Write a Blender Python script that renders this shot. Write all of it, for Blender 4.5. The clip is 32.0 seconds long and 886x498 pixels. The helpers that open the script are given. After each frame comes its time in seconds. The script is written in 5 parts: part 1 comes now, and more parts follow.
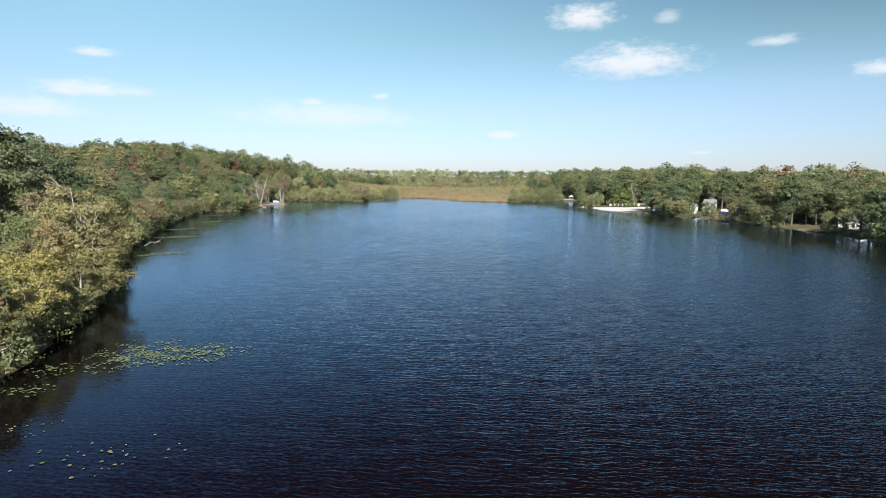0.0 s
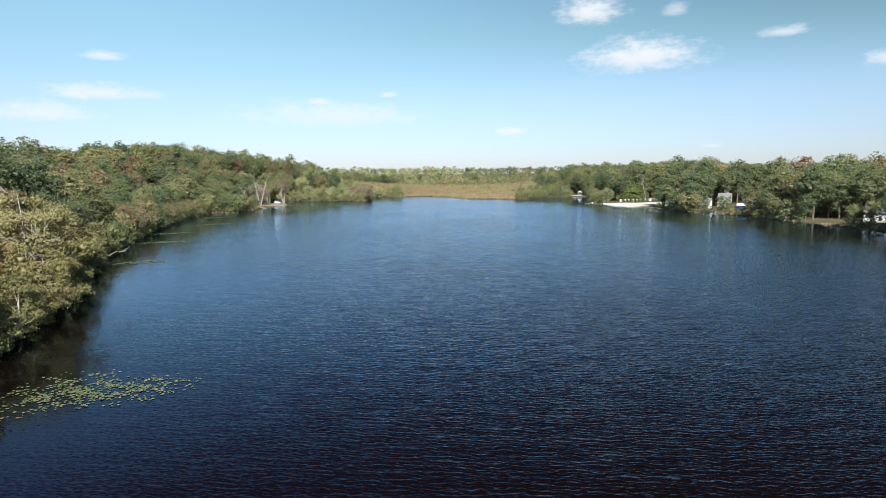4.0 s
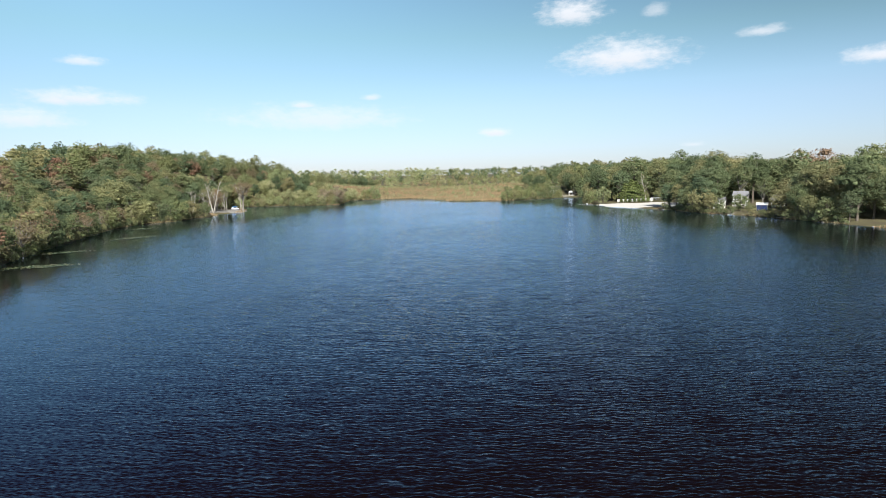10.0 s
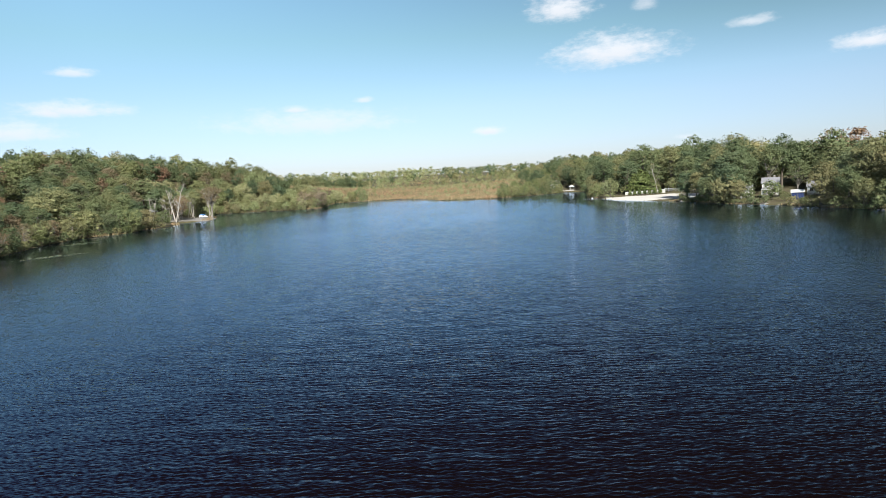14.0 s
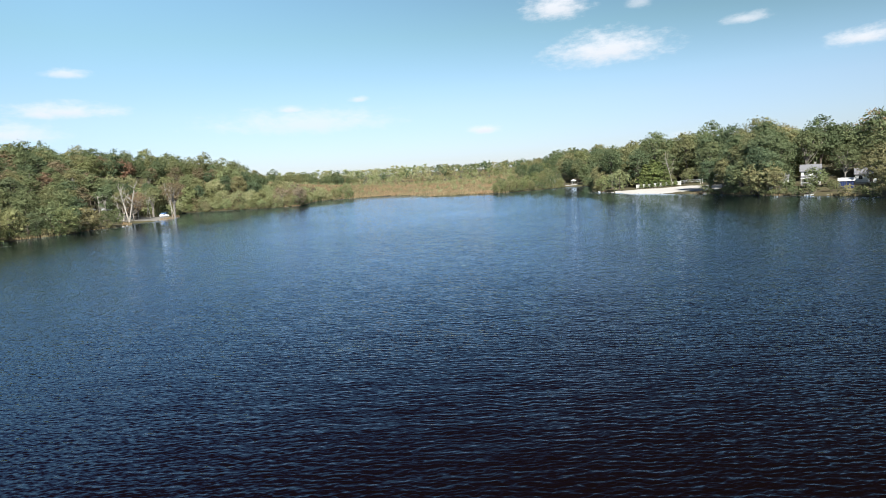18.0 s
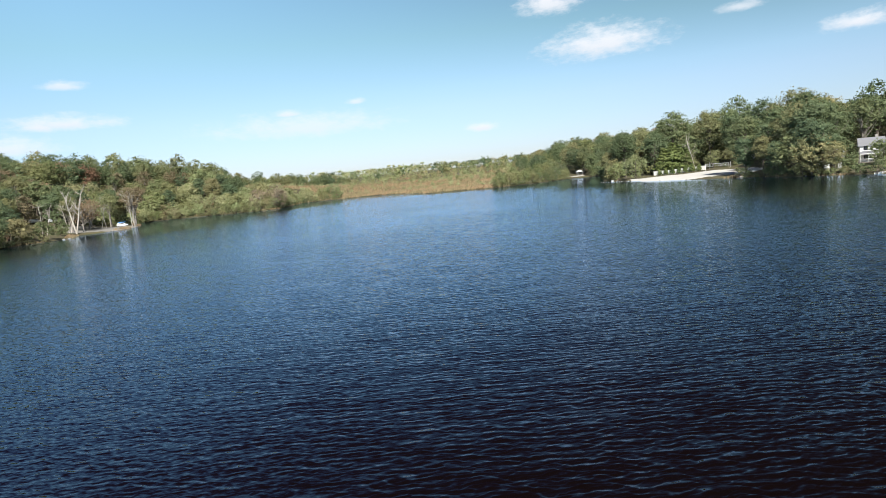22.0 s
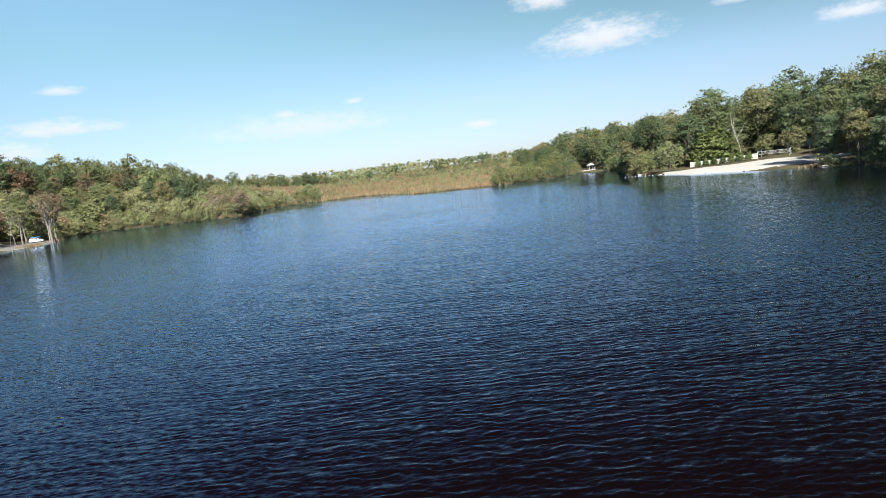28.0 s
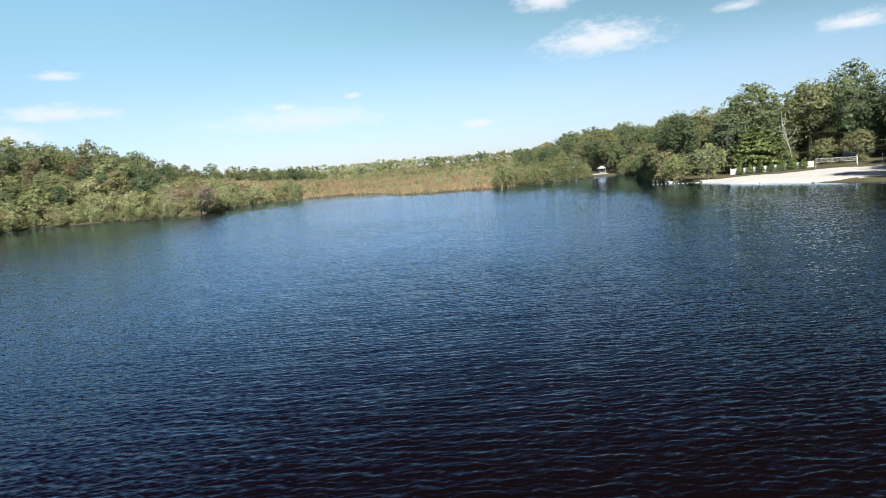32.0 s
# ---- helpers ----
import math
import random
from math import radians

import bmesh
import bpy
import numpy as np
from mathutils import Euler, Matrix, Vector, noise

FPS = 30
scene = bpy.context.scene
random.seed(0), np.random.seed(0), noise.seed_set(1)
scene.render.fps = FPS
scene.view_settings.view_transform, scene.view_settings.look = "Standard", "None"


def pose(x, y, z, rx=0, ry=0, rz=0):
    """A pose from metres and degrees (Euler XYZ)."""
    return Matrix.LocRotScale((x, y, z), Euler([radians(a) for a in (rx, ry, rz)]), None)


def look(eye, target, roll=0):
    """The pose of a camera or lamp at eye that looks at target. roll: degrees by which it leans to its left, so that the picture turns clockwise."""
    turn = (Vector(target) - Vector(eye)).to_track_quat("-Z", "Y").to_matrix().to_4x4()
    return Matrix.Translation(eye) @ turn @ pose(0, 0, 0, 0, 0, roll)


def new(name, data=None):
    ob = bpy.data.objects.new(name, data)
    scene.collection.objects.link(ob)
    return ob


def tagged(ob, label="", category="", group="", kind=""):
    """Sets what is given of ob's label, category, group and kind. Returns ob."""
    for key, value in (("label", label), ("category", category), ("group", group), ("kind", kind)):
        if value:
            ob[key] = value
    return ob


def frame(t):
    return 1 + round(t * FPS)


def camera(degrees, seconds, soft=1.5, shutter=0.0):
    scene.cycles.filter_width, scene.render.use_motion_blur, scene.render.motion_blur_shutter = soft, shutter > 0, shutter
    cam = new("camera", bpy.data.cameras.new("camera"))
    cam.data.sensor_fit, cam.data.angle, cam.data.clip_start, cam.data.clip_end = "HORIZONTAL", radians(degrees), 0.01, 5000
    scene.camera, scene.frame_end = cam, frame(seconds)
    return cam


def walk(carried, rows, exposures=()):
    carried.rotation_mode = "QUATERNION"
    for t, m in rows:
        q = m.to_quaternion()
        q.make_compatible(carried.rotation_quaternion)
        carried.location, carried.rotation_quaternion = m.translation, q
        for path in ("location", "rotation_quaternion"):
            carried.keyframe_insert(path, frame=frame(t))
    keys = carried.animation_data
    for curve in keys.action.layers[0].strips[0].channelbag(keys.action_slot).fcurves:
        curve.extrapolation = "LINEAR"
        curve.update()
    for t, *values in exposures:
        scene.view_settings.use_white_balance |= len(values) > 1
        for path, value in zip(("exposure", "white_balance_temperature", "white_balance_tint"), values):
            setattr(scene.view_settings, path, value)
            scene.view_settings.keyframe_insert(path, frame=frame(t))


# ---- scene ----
cam = camera(73.0, 32.0, 0.85)
PATH = [
    (0, (-0.866, 12.642, 19.760), (-1.067, 14.618, 19.525), 0.6),
    (0.5, (-0.302, 12.630, 19.733), (-0.576, 14.597, 19.499), 0.6),
    (1, (0.102, 13.135, 19.747), (-0.165, 15.103, 19.512), 0.4),
    (2, (0.534, 15.438, 19.827), (0.278, 17.407, 19.586), 0.2),
    (3, (0.690, 19.123, 19.860), (0.447, 21.093, 19.618), -0.0),
    (3.5, (0.705, 21.445, 19.841), (0.467, 23.416, 19.598), -0.2),
    (5.5, (0.488, 33.357, 19.589), (0.271, 35.330, 19.345), -0.5),
    (6, (0.397, 36.658, 19.547), (0.184, 38.631, 19.303), -0.5),
    (7, (0.209, 43.636, 19.464), (0.006, 45.611, 19.221), -0.6),
    (8, (0.063, 51.260, 19.310), (-0.135, 53.235, 19.068), -0.7),
    (9, (0.013, 59.554, 19.025), (-0.177, 61.531, 18.786), -0.8),
    (10, (0.027, 68.297, 18.632), (-0.159, 70.274, 18.394), -1.1),
    (11, (0.026, 77.264, 18.145), (-0.158, 79.242, 17.908), -1.8),
    (12, (-0.041, 86.356, 17.619), (-0.225, 88.333, 17.380), -2.5),
    (13, (-0.053, 95.516, 17.121), (-0.231, 97.493, 16.882), -2.8),
    (14, (0.049, 104.602, 16.566), (-0.129, 106.579, 16.328), -3.0),
    (14.5, (0.108, 109.090, 16.228), (-0.070, 111.068, 15.990), -3.3),
    (16.5, (0.046, 126.816, 14.354), (-0.122, 128.795, 14.116), -3.2),
    (17, (0.023, 131.316, 13.893), (-0.143, 133.295, 13.656), -3.2),
    (18, (0.056, 140.317, 13.040), (-0.110, 142.295, 12.798), -3.4),
    (19, (0.214, 149.140, 12.248), (0.051, 151.118, 12.003), -3.3),
    (20, (0.409, 157.765, 11.509), (0.243, 159.743, 11.265), -3.7),
    (21, (0.485, 166.504, 10.836), (0.316, 168.482, 10.591), -4.0),
    (21.5, (0.481, 170.940, 10.525), (0.312, 172.918, 10.281), -4.7),
    (22, (0.461, 175.400, 10.231), (0.288, 177.377, 9.986), -5.4),
    (23, (0.413, 184.301, 9.677), (0.239, 186.278, 9.432), -5.6),
    (24, (0.469, 192.996, 9.158), (0.300, 194.973, 8.911), -5.6),
    (25, (0.638, 201.562, 8.786), (0.464, 203.539, 8.538), -6.0),
    (25.5, (0.742, 205.837, 8.687), (0.568, 207.814, 8.439), -6.1),
    (27.5, (0.990, 222.850, 9.081), (0.812, 224.827, 8.831), -6.6),
    (28, (0.906, 227.026, 9.274), (0.730, 229.002, 9.022), -6.5),
    (29, (0.575, 235.347, 9.617), (0.398, 237.322, 9.361), -6.6),
    (29.5, (0.338, 239.537, 9.746), (0.158, 241.512, 9.490), -7.5),
    (30, (0.066, 243.794, 9.826), (-0.114, 245.769, 9.571), -8.0),
    (31, (-0.517, 252.688, 9.809), (-0.695, 254.663, 9.552), -7.8),
    (31.5, (-0.791, 257.355, 9.722), (-0.950, 259.332, 9.461), -4.9),
    (32, (-1.036, 262.128, 9.592), (-1.193, 264.104, 9.332), -4.7),
]
walk(cam, [(t, look(eye, target, roll)) for t, eye, target, roll in PATH], [(0, 0.86, 6150, 10), (32, 0.86, 6150, 10)])

# ---- light ----
SUN_AZ, SUN_EL = 171.0, 40.0  # degrees clockwise from +y, degrees above the horizon
sun_dir = Vector((math.sin(radians(SUN_AZ)) * math.cos(radians(SUN_EL)),
                  math.cos(radians(SUN_AZ)) * math.cos(radians(SUN_EL)), math.sin(radians(SUN_EL))))
sun = new("sun", bpy.data.lights.new("sun", "SUN"))
sun.data.energy, sun.data.angle, sun.data.color = 5.0, radians(0.55), (1.0, 0.95, 0.86)
sun.rotation_euler = sun_dir.to_track_quat("Z", "Y").to_euler()


class Tree:
    """A small helper to wire shader nodes."""
    def __init__(self, nt):
        self.nt = nt
        nt.nodes.clear()

    def n(self, kind, ins=None, **props):
        node = self.nt.nodes.new(kind)
        for k, v in props.items():
            setattr_safe(node, k, v)
        for k, v in (ins or {}).items():
            if isinstance(v, bpy.types.NodeSocket):
                self.nt.links.new(v, node.inputs[k])
            else:
                node.inputs[k].default_value = v
        return node

    def math(self, op, a, b=0.0, c=0.0):
        node = self.n("ShaderNodeMath", {0: a, 1: b, 2: c})
        node.operation = op
        return node.outputs[0]

    def mix(self, fac, a, b):
        node = self.nt.nodes.new("ShaderNodeMix")
        node.data_type = "RGBA"
        for k, v in ((0, fac), (6, a), (7, b)):
            if isinstance(v, bpy.types.NodeSocket):
                self.nt.links.new(v, node.inputs[k])
            else:
                node.inputs[k].default_value = v if k == 0 or len(v) == 4 else (*v, 1)
        return node.outputs[2]

    def noise(self, vec, scale, detail=3.0, rough=0.55):
        return self.n("ShaderNodeTexNoise", {"Vector": vec, "Scale": scale, "Detail": detail, "Roughness": rough}).outputs[0]

    def ramp(self, fac, stops):
        node = self.n("ShaderNodeValToRGB", {0: fac})
        el = node.color_ramp.elements
        while len(el) < len(stops):
            el.new(0.5)
        for e, (p, c) in zip(el, stops):
            e.position, e.color = p, (*c, 1)
        return node.outputs[0]


def setattr_safe(node, k, v):
    if k == "operation":
        node.operation = v
    elif k == "sky_type":
        node.sky_type = v
    elif k == "attribute_name":
        node.attribute_name = v


world = bpy.data.worlds.new("sky")
scene.world = world
world.use_nodes = True
w = Tree(world.node_tree)
sky = w.n("ShaderNodeTexSky", sky_type="NISHITA")
sky.sun_disc = False
sky.sun_elevation, sky.sun_rotation = radians(SUN_EL), radians(SUN_AZ)
sky.altitude, sky.air_density, sky.dust_density, sky.ozone_density = 0, 1.0, 0.25, 1.0
# fair-weather clouds: azimuth, elevation, half width, half height (degrees), density
CLOUDS = [(11.0, 10.0, 6.7, 2.4, 1.0), (6.7, 14.0, 3.9, 1.9, 1.0), (-0.3, 4.0, 2.0, 0.75, 1.0), (-35.7, 6.8, 5.4, 1.0, 0.9),
          (-37.5, 6.6, 2.2, 0.8, 0.9), (-35.4, 9.7, 2.0, 0.7, 0.75), (-18.2, 6.7, 2.0, 0.55, 0.85), (22.5, 11.2, 2.5, 0.7, 0.7),
          (30.3, 8.5, 3.2, 1.1, 1.0), (14.0, 13.7, 1.6, 0.9, 0.5), (-11.8, 7.4, 1.2, 0.45, 0.7), (-16.8, 5.4, 10.5, 1.9, 0.62),
          (-40.0, 5.0, 5.0, 1.3, 0.75), (17.2, 2.4, 1.3, 0.4, 0.6)]
gen = w.n("ShaderNodeTexCoord").outputs["Generated"]
xyz = w.n("ShaderNodeSeparateXYZ", {0: gen})
az = w.math("MULTIPLY", w.math("ARCTAN2", xyz.outputs[0], xyz.outputs[1]), 57.2958)
el = w.math("MULTIPLY", w.math("ARCSINE", xyz.outputs[2]), 57.2958)
flat = w.n("ShaderNodeCombineXYZ", {0: az, 1: w.math("MULTIPLY", el, 2.2), 2: 0.0}).outputs[0]
puff = w.noise(flat, 0.55, 6.0, 0.6)
wisp = w.noise(flat, 1.7, 5.0, 0.6)
puff = w.math("ADD", w.math("MULTIPLY", puff, 0.75), w.math("MULTIPLY", wisp, 0.25))
cover = None
shade = None
for ca, ce, cw, ch, dens in CLOUDS:
    dx = w.math("DIVIDE", w.math("SUBTRACT", az, ca), cw)
    dy = w.math("DIVIDE", w.math("SUBTRACT", el, ce), ch)
    below = w.math("MULTIPLY", w.math("MINIMUM", dy, 0.0), 0.7)
    dy2 = w.math("ADD", dy, below)
    r = w.math("SQRT", w.math("ADD", w.math("MULTIPLY", dx, dx), w.math("MULTIPLY", dy2, dy2)))
    body = w.math("ADD", w.math("SUBTRACT", 1.0, r), w.math("MULTIPLY", w.math("SUBTRACT", puff, 0.5), 1.7))
    m = w.n("ShaderNodeMapRange", {0: body, 1: 0.0, 2: 1.0, 3: 0.0, 4: dens})
    m.interpolation_type = "SMOOTHSTEP"
    cover = m.outputs[0] if cover is None else w.math("MAXIMUM", cover, m.outputs[0])
    low = w.math("MULTIPLY", w.n("ShaderNodeMapRange", {0: dy, 1: -0.7, 2: 0.5, 3: 1.0, 4: 0.0}).outputs[0], m.outputs[0])
    shade = low if shade is None else w.math("MAXIMUM", shade, low)
cloud_colour = w.mix(shade, (7.7, 7.7, 7.7), (6.2, 6.3, 6.5))
# summer-blue haze from the horizon upwards, then unseen bands that brighten and darken water
sky_tint = w.ramp(w.math("DIVIDE", el, 90.0), [(0.0, (0.50, 0.555, 0.80)), (0.07, (0.75, 0.765, 0.83)), (0.14, (0.83, 0.94, 0.80)), (0.19, (0.92, 1.06, 0.94)), (0.25, (0.86, 1.02, 1.06)), (0.34, (0.175, 0.245, 0.45)), (0.5, (0.035, 0.054, 0.15)), (1.0, (0.06, 0.10, 0.26))])
blue = w.n("ShaderNodeVectorMath", {0: sky.outputs[0], 1: sky_tint}, operation="MULTIPLY").outputs[0]
blue = w.n("ShaderNodeVectorMath", {0: blue, 1: (1.22, 1.22, 1.22)}, operation="MULTIPLY").outputs[0]
# blue darkened smoothly from west to east, added to dim the water's reflection
side = w.n("ShaderNodeMapRange", {0: xyz.outputs[0], 1: -0.55, 2: 0.55, 3: 1.10, 4: 0.22})
high = w.n("ShaderNodeMapRange", {0: el, 1: 8.0, 2: 21.0, 3: 0.15, 4: 1.0})
deep = w.math("ADD", 1.0, w.math("MULTIPLY", w.math("SUBTRACT", side.outputs[0], 1.0), high.outputs[0]))
blue = w.n("ShaderNodeVectorMath", {0: blue, 1: w.n("ShaderNodeCombineXYZ", {0: deep, 1: deep, 2: deep}).outputs[0]}, operation="MULTIPLY").outputs[0]
mixed = w.mix(w.math("MULTIPLY", cover, 0.95), blue, cloud_colour)
w.n("ShaderNodeOutputWorld", {0: w.n("ShaderNodeBackground", {0: mixed, 1: 0.072}).outputs[0]})

# ---- materials ----


def material(name):
    m = bpy.data.materials.new(name)
    m.use_nodes = True
    return m, Tree(m.node_tree)


def finish(t, colour, rough=0.8, bump=None, depth=0.02, metal=0.0, spec=0.5, **more):
    ins = {"Base Color": colour if isinstance(colour, bpy.types.NodeSocket) else (*colour, 1), "Roughness": rough, "Metallic": metal,
           "Specular IOR Level": spec}
    ins.update(more)
    if bump is not None:
        ins["Normal"] = t.n("ShaderNodeBump", {"Height": bump, "Distance": depth, "Strength": 1.0}).outputs[0]
    b = t.n("ShaderNodeBsdfPrincipled", ins)
    t.n("ShaderNodeOutputMaterial", {0: b.outputs[0]})
    return b


def plain(name, colour, rough=0.6, grain=8.0, vary=0.25, metal=0.0, depth=0.004):
    """Paint, board or metal with grain and stains at two scales."""
    m, t = material(name)
    co = t.n("ShaderNodeTexCoord").outputs["Object"]
    a, b = t.noise(co, grain, 4.0), t.noise(co, grain * 0.12, 3.0)
    dark = tuple(c * (1 - vary) for c in colour)
    c = t.mix(t.math("ADD", t.math("MULTIPLY", a, 0.5), t.math("MULTIPLY", b, 0.5)), dark, tuple(min(1, c * (1 + vary * 0.6)) for c in colour))
    finish(t, c, rough, a, depth, metal)
    return m


def leaf_material(name, stops, per_tree, lit=0.27):
    """Foliage: hue by tree, lightness by leaf, some light let through."""
    m, t = material(name)
    if per_tree == "object":
        tree_rnd = t.n("ShaderNodeObjectInfo").outputs["Random"]
    else:
        tree_rnd = t.n("ShaderNodeAttribute", attribute_name="tint").outputs["Fac"]
    leaf = t.n("ShaderNodeNewGeometry").outputs["Random Per Island"]
    pos = t.n("ShaderNodeNewGeometry").outputs["Position"]
    patch = t.noise(pos, 0.22, 2.0)
    f = t.math("ADD", t.math("MULTIPLY", tree_rnd, 0.72), t.math("ADD", t.math("MULTIPLY", leaf, 0.10), t.math("MULTIPLY", t.math("SUBTRACT", patch, 0.5), 0.28)))
    c = t.ramp(f, stops)
    hsv = t.n("ShaderNodeHueSaturation", {"Color": c, "Value": t.math("ADD", t.math("ADD", 0.72, t.math("MULTIPLY", leaf, 0.32)), t.math("MULTIPLY", t.math("FRACT", t.math("MULTIPLY", tree_rnd, 7.3)), 0.32)), "Saturation": 0.93, "Hue": 0.5, "Fac": 1.0})
    col = hsv.outputs[0]
    d = t.n("ShaderNodeBsdfPrincipled", {"Base Color": col, "Roughness": 0.62, "Specular IOR Level": 0.25})
    tr = t.n("ShaderNodeBsdfTranslucent", {0: col})
    mixs = t.n("ShaderNodeMixShader", {0: lit, 1: d.outputs[0], 2: tr.outputs[0]})
    t.n("ShaderNodeOutputMaterial", {0: mixs.outputs[0]})
    return m


GREEN = [(0.0, (0.109, 0.146, 0.063)), (0.35, (0.160, 0.189, 0.078)), (0.65, (0.224, 0.224, 0.094)), (0.9, (0.303, 0.247, 0.109)), (1.0, (0.319, 0.217, 0.109))]
OLIVE = [(0.0, (0.180, 0.217, 0.077)), (0.5, (0.231, 0.238, 0.094)), (0.9, (0.277, 0.229, 0.108))]
WILLOW = [(0.0, (0.246, 0.293, 0.120)), (0.5, (0.303, 0.319, 0.141)), (0.9, (0.345, 0.302, 0.156))]
GOLD = [(0.0, (0.248, 0.248, 0.066)), (0.5, (0.341, 0.314, 0.090)), (0.9, (0.374, 0.281, 0.102))]
RUST = [(0.0, (0.229, 0.195, 0.106)), (0.5, (0.243, 0.171, 0.095)), (0.9, (0.264, 0.133, 0.083))]
BROWN = [(0.0, (0.230, 0.184, 0.115)), (0.5, (0.270, 0.207, 0.132)), (0.9, (0.293, 0.201, 0.127))]
MOSS = [(0.0, (0.151, 0.160, 0.060)), (0.45, (0.253, 0.230, 0.090)), (0.9, (0.361, 0.265, 0.123))]
DARK = [(0.0, (0.089, 0.130, 0.066)), (0.5, (0.123, 0.163, 0.075)), (0.9, (0.167, 0.187, 0.088))]
CONIFER = [(0.0, (0.120, 0.168, 0.051)), (0.5, (0.173, 0.213, 0.060)), (0.9, (0.203, 0.232, 0.068))]
REED = [(0.0, (0.252, 0.213, 0.105)), (0.45, (0.328, 0.248, 0.128)), (0.9, (0.373, 0.218, 0.118))]
leaf_mats = {k: leaf_material("leaves_" + k, v, "object") for k, v in
             (("green", GREEN), ("olive", OLIVE), ("willow", WILLOW), ("gold", GOLD), ("rust", RUST), ("dark", DARK), ("conifer", CONIFER), ("moss", MOSS), ("brown", BROWN))}
stuff_mats = {k: leaf_material("woods_" + k, v, "attr") for k, v in
              (("green", GREEN), ("olive", OLIVE), ("willow", WILLOW), ("rust", RUST), ("dark", DARK), ("reed", REED), ("gold", GOLD))}


def bark_material(name, a, b):
    m, t = material(name)
    co = t.n("ShaderNodeTexCoord").outputs["Object"]
    st = t.n("ShaderNodeMapping", {"Vector": co, "Scale": (3.0, 3.0, 0.6)}).outputs[0]
    f = t.noise(st, 3.0, 5.0, 0.65)
    finish(t, t.mix(f, a, b), 0.9, f, 0.05)
    return m


bark = bark_material("bark_grey_brown", (0.050, 0.040, 0.030), (0.190, 0.155, 0.120))
ash_bark = bark_material("bark_ash_grey", (0.120, 0.105, 0.085), (0.330, 0.300, 0.255))
pale_bark = bark_material("bark_bleached", (0.230, 0.205, 0.170), (0.520, 0.480, 0.420))

m_water, t = material("lake_water")
co = t.n("ShaderNodeNewGeometry").outputs["Position"]


def train(angle, length, wander, scale):
    """A train of short-crested waves: metres from crest to crest, heading in degrees."""
    tex = t.n("ShaderNodeTexWave", {"Vector": t.n("ShaderNodeMapping", {"Vector": co, "Rotation": (0, 0, radians(angle)), "Scale": (0.75, 1.0, 1.0)}).outputs[0],
                                    "Scale": 0.314 / length, "Distortion": wander, "Detail": 2.0, "Detail Scale": scale, "Detail Roughness": 0.55})
    tex.wave_type, tex.bands_direction, tex.wave_profile = "BANDS", "Y", "SIN"
    return t.math("SUBTRACT", t.math("POWER", tex.outputs["Fac"], 4.5), 0.24)


turned2 = t.n("ShaderNodeMapping", {"Vector": co, "Rotation": (0, 0, radians(14)), "Scale": (0.5, 1.0, 1.0)}).outputs[0]
ripples = t.n("ShaderNodeTexNoise", {"Vector": turned2, "Scale": 5.0, "Detail": 2.0, "Roughness": 0.55}).outputs["Color"]
gust = t.noise(co, 0.025, 3.0, 0.55)
calm = t.n("ShaderNodeMapRange", {0: gust, 1: 0.3, 2: 0.65, 3: 0.7, 4: 1.05}).outputs[0]
# the woods shelter the water along the banks and, less, the head of the lake
lee = t.n("ShaderNodeMapRange", {0: t.n("ShaderNodeSeparateXYZ", {0: co}).outputs[1], 1: 110.0, 2: 380.0, 3: 1.12, 4: 0.66}).outputs[0]
lee = t.math("MULTIPLY", lee, t.n("ShaderNodeAttribute", attribute_name="breeze").outputs["Fac"])
calm = t.math("MULTIPLY", calm, lee)
rip = t.n("ShaderNodeSeparateColor", {0: ripples})
long_w, mid_w, short_w = train(-9, 0.72, 10.0, 0.9), train(4, 0.45, 9.0, 1.2), train(-20, 0.28, 7.0, 1.6)
chop = t.noise(t.n("ShaderNodeMapping", {"Vector": co, "Rotation": (0, 0, radians(-6)), "Scale": (0.32, 1.0, 1.0)}).outputs[0], 0.62, 3.0, 0.62)
chop = t.math("ADD", t.math("MULTIPLY", t.math("SUBTRACT", chop, 0.5), 0.20), t.math("MULTIPLY", train(-5, 1.9, 8.0, 0.8), 0.02))
sy = t.math("ADD", t.math("MULTIPLY", long_w, 0.10), t.math("ADD", t.math("MULTIPLY", mid_w, 0.13), t.math("MULTIPLY", short_w, 0.10)))
sy = t.math("ADD", sy, chop)
sy = t.math("MULTIPLY", t.math("ADD", sy, t.math("MULTIPLY", t.math("SUBTRACT", rip.outputs[1], 0.57), 0.24)), calm)
sx = t.math("ADD", t.math("MULTIPLY", t.math("SUBTRACT", rip.outputs[0], 0.5), 0.75), t.math("MULTIPLY", mid_w, 0.02))
tilt = t.n("ShaderNodeCombineXYZ", {0: t.math("MULTIPLY", sx, lee), 1: sy, 2: 1.0}).outputs[0]
tilt = t.n("ShaderNodeVectorMath", {0: tilt}, operation="NORMALIZE").outputs[0]
# a dark peaty body under a surface whose sky reflection is tinted bluer
body = t.n("ShaderNodeBsdfDiffuse", {"Color": (0.0040, 0.0022, 0.0018, 1)})
mirror = t.n("ShaderNodeBsdfAnisotropic", {"Color": (0.61, 0.77, 1.0, 1), "Roughness": 0.04, "Normal": tilt})
gloss = t.n("ShaderNodeFresnel", {"IOR": 1.333, "Normal": tilt}).outputs[0]
gloss = t.math("MULTIPLY", t.math("POWER", gloss, 1.3), 1.48)
t.n("ShaderNodeOutputMaterial", {0: t.n("ShaderNodeMixShader", {0: gloss, 1: body.outputs[0], 2: mirror.outputs[0]}).outputs[0]})

